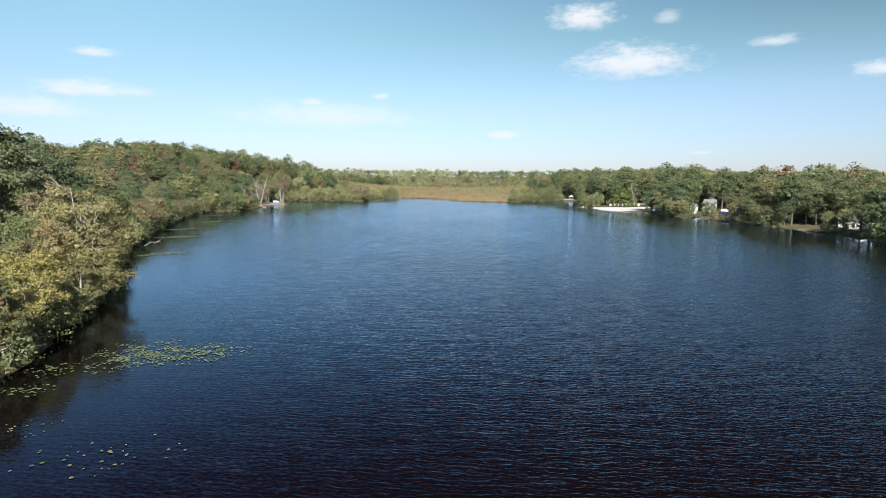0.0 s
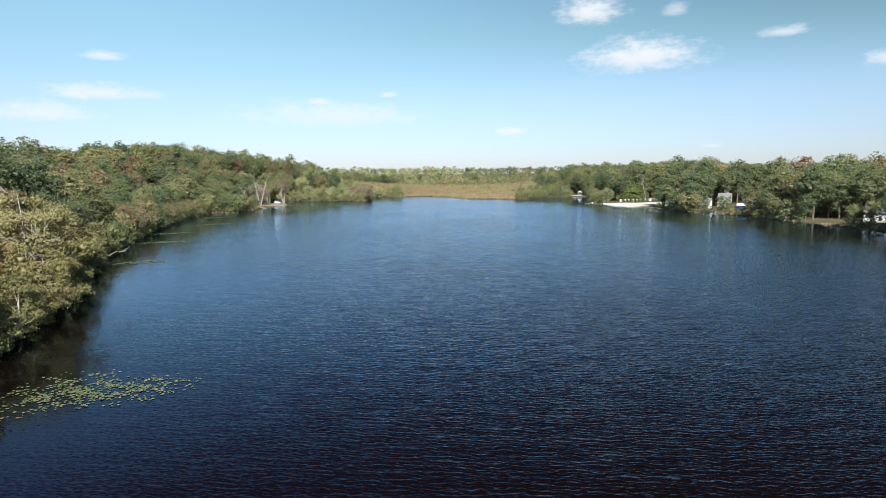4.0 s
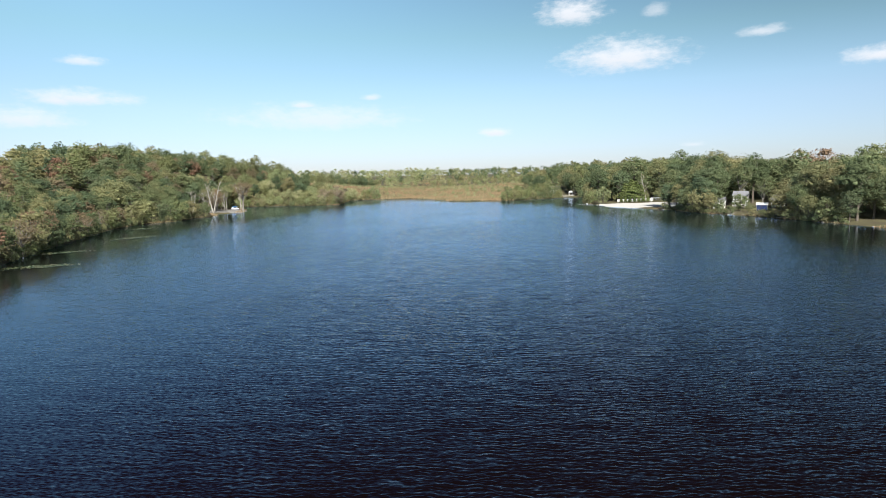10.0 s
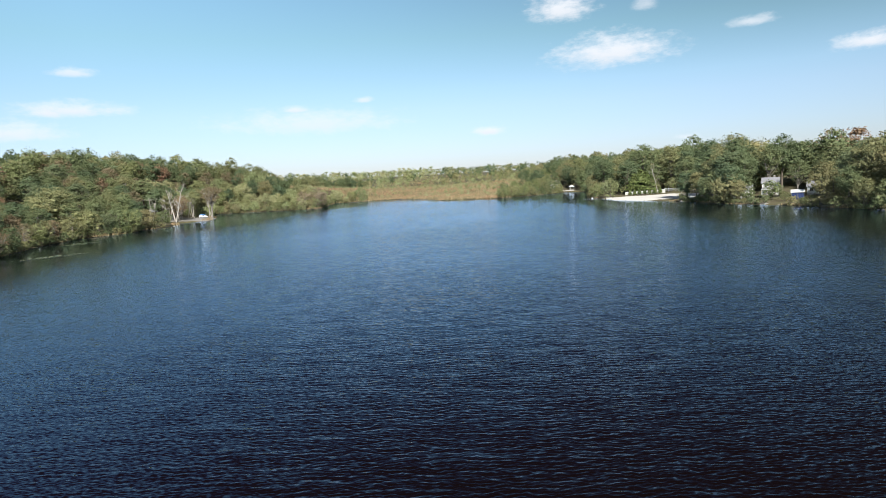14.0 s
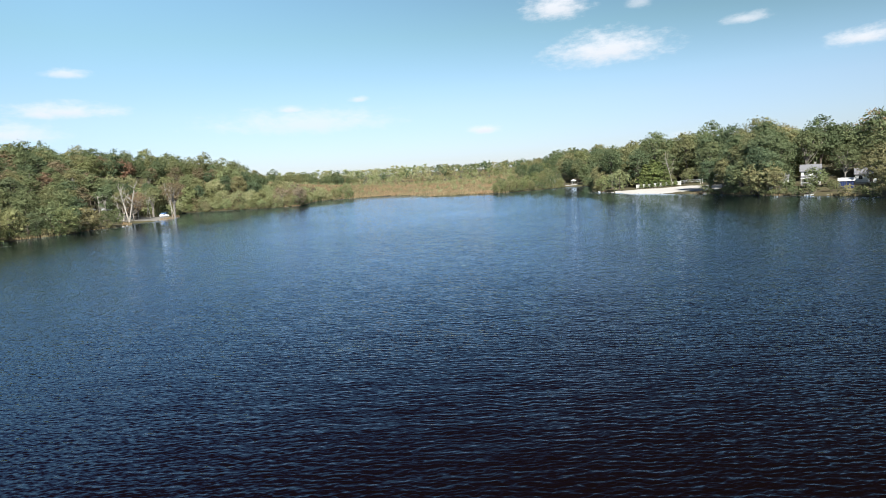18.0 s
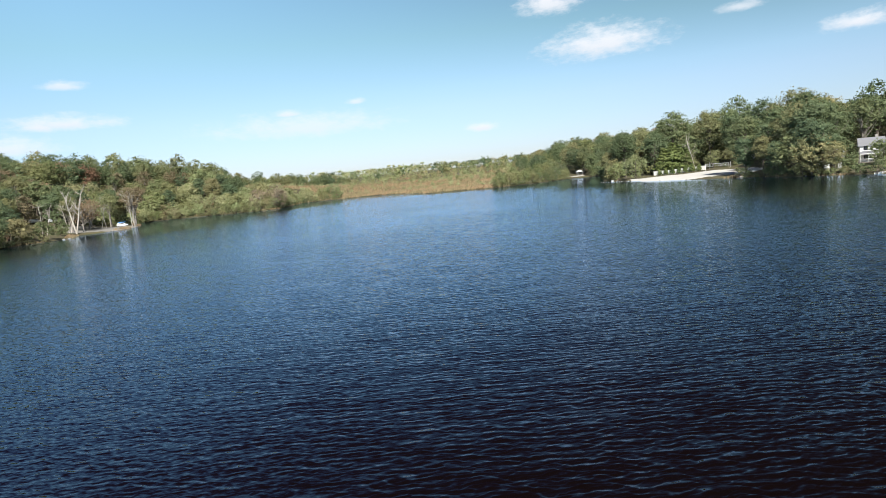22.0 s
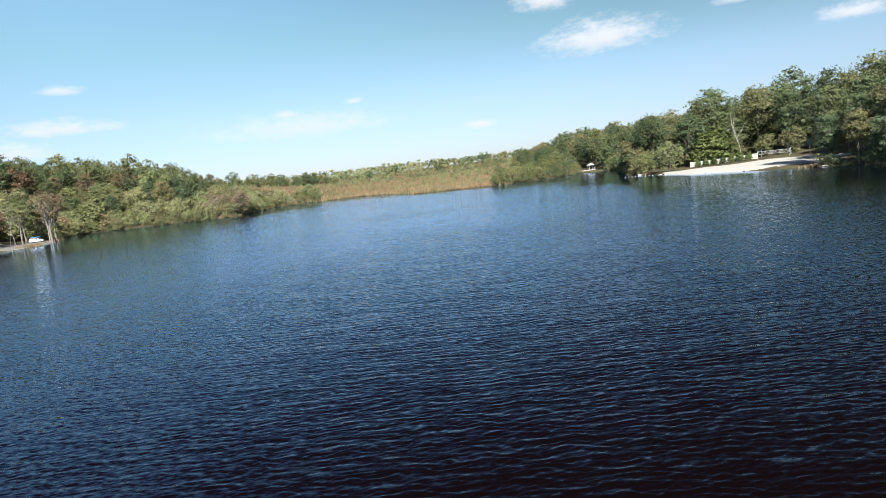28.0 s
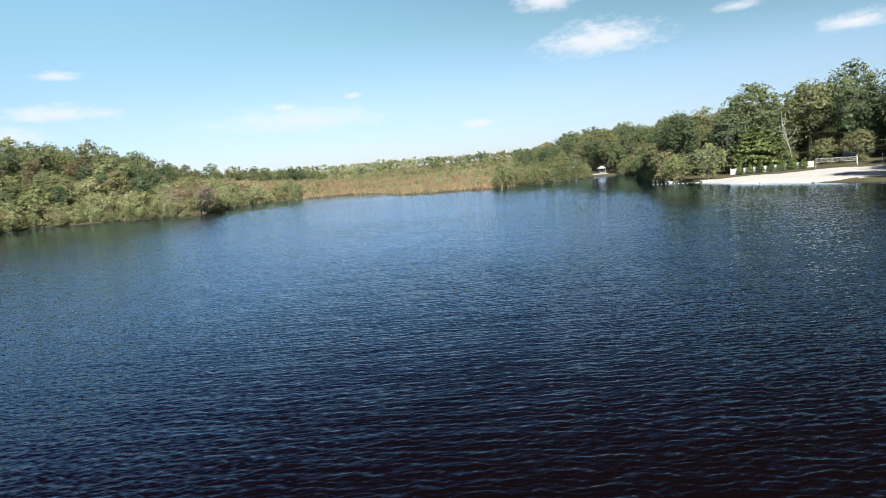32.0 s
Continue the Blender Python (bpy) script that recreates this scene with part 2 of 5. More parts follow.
m_ground, t = material("forest_floor_and_grass")
co = t.n("ShaderNodeNewGeometry").outputs["Position"]
f = t.noise(co, 0.12, 5.0, 0.6)
g = t.noise(co, 2.5, 4.0, 0.6)
c = t.ramp(t.math("ADD", t.math("MULTIPLY", f, 0.7), t.math("MULTIPLY", g, 0.3)),
           [(0.3, (0.050, 0.038, 0.022)), (0.5, (0.085, 0.072, 0.032)), (0.7, (0.110, 0.105, 0.038))])
finish(t, c, 0.95, g, 0.08)

m_sand, t = material("pale_sand")
co = t.n("ShaderNodeNewGeometry").outputs["Position"]
f, g = t.noise(co, 0.35, 4.0), t.noise(co, 6.0, 4.0)
finish(t, t.mix(f, (0.46, 0.43, 0.375), (0.60, 0.575, 0.53)), 0.95, g, 0.03)

# ---- plan of the lake ----
WEST = [(-38, -30), (-40, 30), (-45, 55), (-54, 76), (-63, 96), (-78, 125), (-100, 160), (-118, 200), (-131, 230), (-143, 262), (-158, 300),
        (-161, 325), (-153, 345), (-158, 362), (-151, 378), (-162, 396), (-154, 408), (-156, 428), (-166, 446), (-182, 468), (-183, 486),
        (-160, 492), (-138, 488), (-120, 492), (-117, 512), (-126, 548), (-129, 580), (-106, 594), (-76, 604)]
NORTH = [(-58, 582), (-45, 555), (-36, 531), (-15, 527), (4, 524), (20, 536), (38, 552), (56, 574), (72, 570)]
EAST = [(67, 535), (61, 500), (56, 468), (59, 442), (63, 424), (70, 407), (78, 394), (86, 384), (90, 364), (97, 345), (104, 335), (108, 320),
        (113, 300), (119, 280), (123, 260), (123, 240), (126, 218), (130, 150), (124, 60), (105, -15), (40, -50)]
LAKE = np.array(WEST + NORTH + EAST, float)


def shore_distance(x, y):
    """Metres from the shoreline, negative on the water."""
    p = np.stack([np.asarray(x, float).ravel(), np.asarray(y, float).ravel()], 1)
    best = np.full(len(p), 1e9)
    inside = np.zeros(len(p), bool)
    for i in range(len(LAKE)):
        a, b = LAKE[i], LAKE[(i + 1) % len(LAKE)]
        e = b - a
        s = np.clip(((p - a) @ e) / (e @ e), 0, 1)
        best = np.minimum(best, np.hypot(*(p - a - s[:, None] * e).T))
        cross = (a[1] > p[:, 1]) != (b[1] > p[:, 1])
        with np.errstate(divide="ignore", invalid="ignore"):
            inside ^= cross & (p[:, 0] < (b[0] - a[0]) * (p[:, 1] - a[1]) / (b[1] - a[1] + 1e-12) + a[0])
    return np.where(inside, -best, best).reshape(np.shape(x))


def bell(x, y, cx, cy, sx, sy, h):
    return h * np.exp(-((x - cx) / sx) ** 2 - ((y - cy) / sy) ** 2)


def land(x, y, d=None):
    """Height of the ground."""
    x, y = np.asarray(x, float), np.asarray(y, float)
    d = shore_distance(x, y) if d is None else d
    wob = 0.8 * np.sin(x * 0.31 + 1.3 * np.sin(y * 0.17)) + 0.7 * np.sin(y * 0.27 + x * 0.11)
    dd = d + wob * np.clip(1 - np.abs(d) / 40, 0, 1)
    bank = np.where(dd < 0, np.maximum(dd * 0.3, -2.0), np.minimum(dd * 0.22, 0.7))
    rise = np.clip((d - 8) / 62, 0, 1)
    rise = rise * rise * (3 - 2 * rise)
    hills = (bell(x, y, -300, 500, 165, 260, 26) + bell(x, y, 330, 420, 170, 330, 9) + bell(x, y, 150, 800, 130, 190, 13)
             + bell(x, y, -300, 1700, 1200, 500, 22) + bell(x, y, 900, 1500, 600, 500, 20) + bell(x, y, -1200, 1000, 500, 600, 22))
    return bank + rise * hills + rise * 1.2


def mesh_object(name, verts, faces, mats, parent=None, smooth=False, face_mat=None):
    me = bpy.data.meshes.new(name)
    me.from_pydata([tuple(v) for v in verts], [], [tuple(f) for f in faces])
    for m in (mats if isinstance(mats, (list, tuple)) else [mats]):
        me.materials.append(m)
    if face_mat is not None:
        me.polygons.foreach_set("material_index", face_mat)
    if smooth:
        me.polygons.foreach_set("use_smooth", [True] * len(me.polygons))
    me.update()
    ob = new(name, me)
    ob.parent = parent
    return ob


def axis(lo, hi, step, far, n):
    """Fine steps between lo and hi, growing ones out to the horizon."""
    inner = np.arange(lo, hi + 0.1, step)
    out = np.geomspace(step, far, n)
    return np.concatenate([(lo - out)[::-1], inner, hi + out])


gx, gy = axis(-260, 220, 3.0, 4200, 26), axis(-80, 640, 3.0, 4200, 26)
X, Y = np.meshgrid(gx, gy)
Z = land(X, Y)
nx, ny = len(gx), len(gy)
verts = np.stack([X.ravel(), Y.ravel(), Z.ravel()], 1)
idx = np.arange(nx * ny).reshape(ny, nx)
quads = np.stack([idx[:-1, :-1], idx[:-1, 1:], idx[1:, 1:], idx[1:, :-1]], -1).reshape(-1, 4)
ground = mesh_object("ground", verts, quads, [m_ground], smooth=True)
tagged(ground, "brown leaf litter and rough grass round a lake", "ground", kind="structure")
WX, WY = np.meshgrid(np.arange(-210, 151, 5.0), np.arange(-60, 641, 5.0))
idx = np.arange(WX.size).reshape(WX.shape)
wq = np.stack([idx[:-1, :-1], idx[:-1, 1:], idx[1:, 1:], idx[1:, :-1]], -1).reshape(-1, 4)
water = mesh_object("water", np.stack([WX.ravel(), WY.ravel(), np.zeros(WX.size)], 1), wq, m_water)
off = np.clip(-shore_distance(WX.ravel(), WY.ravel()) / 62.0, 0, 1)
breeze = 0.16 + 0.84 * off * off * (3 - 2 * off)
water.data.attributes.new("breeze", "FLOAT", "POINT").data.foreach_set("value", breeze.astype(np.float32))
tagged(water, "dark blue rippled lake water", "lake", kind="structure")

# ---- trees ----
rng = np.random.default_rng(7)


def cards(centres, normals, sizes, aspect=0.55):
    """Leaf clumps: one bent rhombic blade for each centre."""
    n = len(centres)
    ref = rng.normal(size=(n, 3))
    u = np.cross(normals, ref)
    u /= np.linalg.norm(u, axis=1)[:, None] + 1e-9
    v = np.cross(normals, u)
    s = sizes[:, None]
    p = np.stack([centres - u * s, centres - v * s * aspect + normals * s * 0.18, centres + u * s, centres + v * s * aspect + normals * s * 0.18], 1)
    return p.reshape(-1, 3), np.arange(n * 4).reshape(-1, 4)


def tube(points, radii, sides=6):
    """A tapered limb along points."""
    pts = [Vector(p) for p in points]
    vs, fs = [], []
    for i, p in enumerate(pts):
        d = (pts[min(i + 1, len(pts) - 1)] - pts[max(i - 1, 0)]).normalized()
        a = d.orthogonal().normalized()
        b = d.cross(a)
        for k in range(sides):
            w_ = 2 * math.pi * k / sides
            vs.append(p + (a * math.cos(w_) + b * math.sin(w_)) * radii[i])
        if i:
            o = (i - 1) * sides
            for k in range(sides):
                k2 = (k + 1) % sides
                fs.append((o + k, o + k2, o + sides + k2, o + sides + k))
    fs.append(tuple(range((len(pts) - 1) * sides, len(pts) * sides)))
    return vs, fs


def joined(pieces):
    vs, fs = [], []
    for v, f in pieces:
        o = len(vs)
        vs.extend(v)
        fs.extend([tuple(i + o for i in q) for q in f])
    return vs, fs


def lobes_of(height, base, radius, count, small=0.26, large=0.44):
    """Centres and radii of the clumps that make up a crown."""
    out = []
    mid, half = (height + base) / 2, (height - base) / 2
    while len(out) < count:
        p = rng.uniform(-1, 1, 3)
        r = np.linalg.norm(p)
        if r > 1 or r < 0.35:
            continue
        lr = radius * rng.uniform(small, large)
        taper = 1.0 - 0.25 * p[2] if p[2] > 0 else 1.0 - 0.1 * abs(p[2])
        out.append((np.array([p[0] * radius * (1.04 - 0.7 * small) * taper, p[1] * radius * (1.04 - 0.7 * small) * taper, mid + p[2] * half * (0.82 if base > 1 or height < 2 else 0.98)]), lr))
    return out


def crown_of(lobes, count, size, dome=0.5):
    """Leaf sprays: each clump carries small sprigs, each sprig a handful of leaves."""
    per = max(4, count // len(lobes))
    sprigs = max(2, per // 9)
    c = np.repeat(np.array([c for c, r in lobes]), per, 0)
    r = np.repeat(np.array([r for c, r in lobes]), per)
    n = len(c)
    heart = np.mean([c for c, r in lobes], 0)
    d = rng.normal(size=(len(lobes) * sprigs, 3))
    d /= np.linalg.norm(d, axis=1)[:, None]
    d[:, 2] = np.where(rng.random(len(d)) < 0.6, np.abs(d[:, 2]), d[:, 2])
    reach = rng.uniform(0.62, 1.12, len(d))
    which = np.repeat(np.arange(len(lobes)) * sprigs, per) + rng.integers(0, sprigs, n)
    q = c + (d * reach[:, None])[which] * r[:, None] * np.array([1.15, 1.15, 0.85])
    q = q + rng.normal(size=(n, 3)) * (r * 0.17)[:, None] * np.array([1.2, 1.2, 0.7])
    out = q - heart
    out /= np.linalg.norm(out, axis=1)[:, None] + 1e-9
    nn = d[which] * (0.8 - 0.5 * dome) + out * dome + rng.normal(size=(n, 3)) * 0.72 + np.array([0, 0, 0.2])
    nn /= np.linalg.norm(nn, axis=1)[:, None]
    return cards(q, nn, size * rng.uniform(0.55, 1.3, n))


def shell_of(height, base, radius, count, size):
    """Leaf clumps over the lumpy outer dome of a crown."""
    mid, half = base + (height - base) * 0.45, (height - base) * 0.5
    ph = rng.uniform(0, 6.28, 4)
    d = rng.normal(size=(count, 3))
    d /= np.linalg.norm(d, axis=1)[:, None]
    d[:, 2] = np.where(rng.random(count) < 0.55, np.abs(d[:, 2]), d[:, 2])
    b, e = np.arctan2(d[:, 1], d[:, 0]), d[:, 2]
    bump = 0.16 * np.sin(3 * b + ph[0]) * np.cos(3.4 * e + ph[1]) + 0.13 * np.sin(5 * b + 4 * e + ph[2]) + 0.09 * np.sin(9 * e + 2 * b + ph[3])
    bump = np.minimum(bump, 0.12)
    keep = rng.random(count) < np.clip(0.72 + bump * 3.2, 0.12, 1)
    lump = (0.88 + bump) * rng.uniform(0.84, 1.04, count)
    q = d * lump[:, None] * np.array([radius, radius, half]) + np.array([0, 0, mid])
    nn = d * np.array([1, 1, radius / half]) + rng.normal(size=(count, 3)) * 0.75 + np.array([0, 0, 0.1])
    nn /= np.linalg.norm(nn, axis=1)[:, None]
    return cards(q[keep], nn[keep], size * rng.uniform(0.6, 1.4, int(keep.sum())))


def hearts_of(lobes, share):
    """The close-set twigs and leaves in the middle of each clump, as one rough block."""
    corner = np.array([(-1, -1, -1), (1, -1, -1), (1, 1, -1), (-1, 1, -1), (-1, -1, 1), (1, -1, 1), (1, 1, 1), (-1, 1, 1)]) / 1.732
    sides = np.array([(0, 3, 2, 1), (4, 5, 6, 7), (0, 1, 5, 4), (1, 2, 6, 5), (2, 3, 7, 6), (3, 0, 4, 7)])
    vs, fs = [], []
    for i, (c, r) in enumerate(lobes):
        a = rng.uniform(0, 1.57)
        turn = np.array([(math.cos(a), -math.sin(a), 0), (math.sin(a), math.cos(a), 0), (0, 0, 1)])
        vs.append((corner * rng.uniform(0.6, 1.25, (8, 3))) @ turn * r * share * np.array([1.1, 1.1, 0.85]) + c)
        fs.append(sides + 8 * i)
    return np.concatenate(vs), np.concatenate(fs)


def both(one, two):
    (cv, cf), (kv, kf) = one, two
    return np.concatenate([cv, kv]), np.concatenate([cf, kf + len(cv)])


def trunk_of(height, base, girth, lobes, limbs, lean=0.0):
    top = (rng.normal() * 0.3 + lean, rng.normal() * 0.3, height * 0.72)
    pts = [(0, 0, -0.6), (0, 0, 0.4), (top[0] * 0.3, top[1] * 0.3, height * 0.3), (top[0] * 0.7, top[1] * 0.7, height * 0.52), top]
    pieces = [tube(pts, [girth * 1.45, girth, girth * 0.8, girth * 0.5, girth * 0.15], 8)]
    for c, r in lobes[:limbs]:
        s = min(height * 0.62, max(base * 0.6, c[2] * 0.55))
        k = s / (height * 0.72)
        a = np.array([top[0] * k, top[1] * k, s])
        mid = a + (c - a) * 0.55 + np.array([0, 0, -0.3])
        pieces.append(tube([a, mid, c], [girth * 0.4, girth * 0.24, girth * 0.07], 5))
    return joined(pieces)


def quick_mesh(name, vs, fs, mat, smooth=False):
    me = bpy.data.meshes.new(name)
    vs, fs = np.asarray(vs, np.float32), fs
    if isinstance(fs, np.ndarray):
        me.vertices.add(len(vs))
        me.vertices.foreach_set("co", vs.ravel())
        me.loops.add(fs.size)
        me.loops.foreach_set("vertex_index", fs.astype(np.int32).ravel())
        me.polygons.add(len(fs))
        me.polygons.foreach_set("loop_start", np.arange(0, fs.size, fs.shape[1], dtype=np.int32))
        me.update(calc_edges=True)
    else:
        me.from_pydata([tuple(map(float, v)) for v in vs], [], fs)
    me.materials.append(mat)
    if smooth:
        me.polygons.foreach_set("use_smooth", [True] * len(me.polygons))
    return me


def species(key, height, base, radius, lobes, count, size, girth, mat, limbs=9, trunk_mat=None, shell=0.3, heart=0.72, small=0.22, large=0.38):
    lb = lobes_of(height, base, radius, lobes, small, large)
    cv, cf = both(both(crown_of(lb, int(count * (1.05 - shell)), size), shell_of(height, base, radius * 0.95, int(count * shell), size)), hearts_of(lb, heart))
    tv, tf = trunk_of(height, base, girth, lb, limbs)
    return {"crown": quick_mesh("crown", cv, cf, mat), "trunk": quick_mesh("trunk", tv, tf, trunk_mat or bark, True),
            "height": height, "radius": radius, "cv": cv, "cf": cf}


KINDS = {}
for i in range(4):
    KINDS["oak%d" % i] = species("oak", 20, 3.6 + i * 0.6, 6.8 - 0.5 * i, 46, 6500, 0.25, 0.38, leaf_mats["green"], 10, None, 0.25, 0.5, 0.19, 0.36)
    KINDS["dark%d" % i] = species("dark", 20, 2.5, 6.2 - 0.3 * i, 44, 6200, 0.25, 0.36, leaf_mats["dark"], 10, None, 0.25, 0.5, 0.19, 0.36)
for i in range(3):
    KINDS["olive%d" % i] = species("olive", 10, 0.3, 4.6 + 0.3 * i, 36, 3800, 0.19, 0.2, leaf_mats["olive"], 9, None, 0.28, 0.52, 0.18, 0.34)
    KINDS["willow%d" % i] = species("willow", 10, 0.2, 4.6 + 0.3 * i, 40, 4200, 0.17, 0.2, leaf_mats["willow"], 9, None, 0.28, 0.52, 0.17, 0.32)
    KINDS["rust%d" % i] = species("rust", 14, 2.0, 4.4, 34, 2800, 0.24, 0.25, leaf_mats["rust"], 12, None, 0.2, 0.45, 0.16, 0.32)
    KINDS["brown%d" % i] = species("brown", 12, 0.4, 5.6, 40, 3600, 0.19, 0.24, leaf_mats["brown"], 26, ash_bark, 0.2, 0.45, 0.16, 0.3)
    KINDS["low%d" % i] = species("low", 9, 0.2, 4.6, 34, 3400, 0.19, 0.2, leaf_mats["green"], 9, None, 0.28, 0.52, 0.18, 0.34)
    KINDS["bush%d" % i] = species("bush", 4, 0.0, 2.8, 18, 1000, 0.17, 0.08, leaf_mats[("green", "green", "olive")[i]], 5, None, 0.25, 0.5, 0.18, 0.34)
# lighter crowns for the woods further back
for i in range(3):
    KINDS["oakfar%d" % i] = species("oakfar", 20, 1.5, 6.6, 34, 2600, 0.37, 0.3, leaf_mats["green"], 4, None, 0.25, 0.5, 0.19, 0.36)
    KINDS["darkfar%d" % i] = species("darkfar", 20, 1.5, 6.2, 34, 2600, 0.37, 0.3, leaf_mats["dark"], 4, None, 0.25, 0.5, 0.19, 0.36)
    KINDS["rustfar%d" % i] = species("rustfar", 20, 1.5, 6.2, 30, 2200, 0.37, 0.3, leaf_mats["rust"], 4, None, 0.25, 0.5, 0.19, 0.36)
    KINDS["olivefar%d" % i] = species("olivefar", 20, 1.5, 6.8, 34, 2600, 0.37, 0.3, leaf_mats["olive"], 4, None, 0.25, 0.5, 0.19, 0.36)
# full detail for the trees that the camera passes close to
KINDS["goldnear0"] = species("goldnear", 12, 1.0, 5.0, 48, 14000, 0.15, 0.26, leaf_mats["gold"], 18, pale_bark, 0.0, 0.42, 0.15, 0.29)
KINDS["goldnear1"] = species("goldnear", 11, 0.6, 4.2, 40, 11000, 0.15, 0.24, leaf_mats["moss"], 18, pale_bark, 0.0, 0.42, 0.15, 0.29)
KINDS["olivenear0"] = species("olivenear", 16, 1.0, 7.2, 64, 20000, 0.16, 0.34, leaf_mats["moss"], 26, pale_bark, 0.0, 0.42, 0.13, 0.25)
KINDS["olivenear1"] = species("olivenear", 12, 0.4, 6.0, 52, 15000, 0.16, 0.3, leaf_mats["moss"], 22, bark, 0.0, 0.42, 0.13, 0.26)
KINDS["rustnear0"] = species("rustnear", 16, 2.0, 5.2, 50, 9000, 0.15, 0.3, leaf_mats["rust"], 26, ash_bark, 0.0, 0.45, 0.14, 0.27)
KINDS["barenear0"] = species("barenear", 14, 2.0, 5.6, 44, 5200, 0.15, 0.28, leaf_mats["olive"], 40, ash_bark, 0.05, 0.2)
KINDS["darknear0"] = species("darknear", 24, 3.0, 7.0, 60, 13000, 0.25, 0.42, leaf_mats["dark"], 14, None, 0.0, 0.42, 0.16, 0.30)
KINDS["lownear0"] = species("lownear", 7, 0.0, 4.2, 40, 9000, 0.16, 0.16, leaf_mats["green"], 10, None, 0.0, 0.42, 0.16, 0.3)
# tall trees on pale, bare trunks, and thin grey ones that have dropped most of their leaves
for i in range(3):
    KINDS["tall%d" % i] = species("tall", 18, 7.0, 5.2, 34, 4200, 0.23, 0.42, leaf_mats["green"], 16, ash_bark, 0.15, 0.45, 0.16, 0.32)
    KINDS["russet%d" % i] = species("russet", 18, 6.0, 4.6, 36, 3000, 0.20, 0.36, leaf_mats["rust"], 20, ash_bark, 0.1, 0.35, 0.14, 0.28)
    KINDS["grey%d" % i] = species("grey", 11, 2.5, 4.6, 34, 1300, 0.20, 0.26, leaf_mats["rust"], 34, ash_bark, 0.1, 0.25)
LABELS = {"rustnear": ("rust-red autumn tree behind the bank", "tree"), "brown": ("brown thinning tree on the low point", "tree"), "willow": ("pale olive willow on low marshy ground", "tree"), "oak": ("tall broadleaf tree in turning green leaf", "tree"), "dark": ("tall dark green broadleaf tree in the woods", "tree"),
          "olive": ("bushy olive-green willow on the lake shore", "tree"), "rust": ("thin tree with rusty autumn leaves", "tree"),
          "bush": ("round leafy bush at the water's edge", "bush"), "goldnear": ("yellow-leaved autumn tree on the lake bank", "tree"),
          "olivenear": ("spreading olive-green tree leaning over the water", "tree"), "darknear": ("very tall dark green tree", "tree"),
          "barenear": ("grey-brown tree with half its leaves gone", "tree"), "russet": ("tall rust-brown tree on pale trunks", "tree"), "tall": ("tall green tree on a pale bare trunk", "tree"),
          "grey": ("grey leafless-looking tree by the water", "tree"), "lownear": ("dense green bush beside the water", "bush"),
          "low": ("low green tree hanging over the water", "tree")}


def stand(kind, x, y, height, wide, parent):
    """One tree of a wood that is a single thing: its trunk and crown hang on the wood."""
    k = KINDS[kind]
    s = height / k["height"]
    for nm in ("crown",) if "far" in kind else ("trunk", "crown"):
        o = new(nm, k[nm])
        o.parent = parent
        o.matrix_basis = pose(x, y, max(float(land(x, y)), -0.3) - 0.05, 0, 0, rng.uniform(0, 360)) @ Matrix.Diagonal((s * wide, s * wide, s, 1))


def plant(kind, x, y, height, z=None, turn=None, wide=1.0, label=None, group="trees on the shore"):
    k = KINDS[kind]
    z = float(land(x, y)) if z is None else z
    s = height / k["height"]
    bushy = LABELS[kind.rstrip("0123456789")][1] == "bush"
    root = new("bush" if bushy else "tree", None)
    root.empty_display_size = 0.5
    a = rng.uniform(0, 360) if turn is None else turn
    root.matrix_basis = pose(x, y, max(z, -0.3) - 0.05, 0, 0, a) @ Matrix.Diagonal((s * wide, s * wide, s, 1))
    for nm in ("trunk", "crown"):
        o = new(nm, k[nm])
        o.parent = root
    lab, cat = LABELS[kind.rstrip("0123456789")]
    return tagged(root, label or lab, cat, "bushes along the shore" if bushy else group)


def shore_points(line, spacing, inland, jitter):
    """Places set back from a shoreline, the water on its right-hand side going backwards along it."""
    out = []
    left = 0.0
    for a, b in zip(line[:-1], line[1:]):
        a, b = np.array(a, float), np.array(b, float)
        e = b - a
        n = np.hypot(*e)
        nrm = np.array([-e[1], e[0]]) / n
        s = left
        while s < n:
            p = a + e * (s / n) + nrm * (inland + rng.uniform(-jitter, jitter)) + e / n * rng.uniform(-jitter, jitter)
            out.append(p)
            s += spacing
        left = s - n
    return out

SPOTS = []  # places already taken


def free(x, y, gap):
    return all((x - a) ** 2 + (y - b) ** 2 > gap * gap for a, b in SPOTS)


def beach_mask(x, y, du=27, dv=18):
    """1 on the sand of the bathing beach, falling to 0 at its rim."""
    x, y = np.asarray(x, float), np.asarray(y, float)
    u, v = (x - 79.5) * 0.80 + (y - 420) * -0.60, (x - 79.5) * 0.60 + (y - 420) * 0.80
    r = np.sqrt((u / du) ** 2 + (v / dv) ** 2) + 0.05 * np.sin(x * 0.4) + 0.04 * np.sin(y * 0.55)
    return np.clip((1.06 - r) / 0.14, 0, 1)


def open_ground(x, y):
    """Clearings: the beach, the house plots, the landing and the road."""
    if beach_mask(x, y, 30, 19.5) > 0 or (89 < x < 103 and 426 < y < 444):
        return True
    if (101 < x < 132 and 332 < y < 372) or (108 < x < 127 and 322 < y < 340):
        return True
    if 69 < x < 101 and 434 < y < 463:
        return True
    if 372 < y < 432 and x < 0.515 * (y - 223):
        return True
    if 118 < x < 150 and 262 < y < 284:
        return True
    if 52 < x < 71 and 436 < y < 464:
        return True
    if -182 < x < -150 and 402 < y < 446:
        return True
    if 52 < x < 65 and 572 < y < 604:
        return True
    return abs((x + 110) * 0.82 - (y - 142) * -0.57) < 4.5 and 80 < y < 190


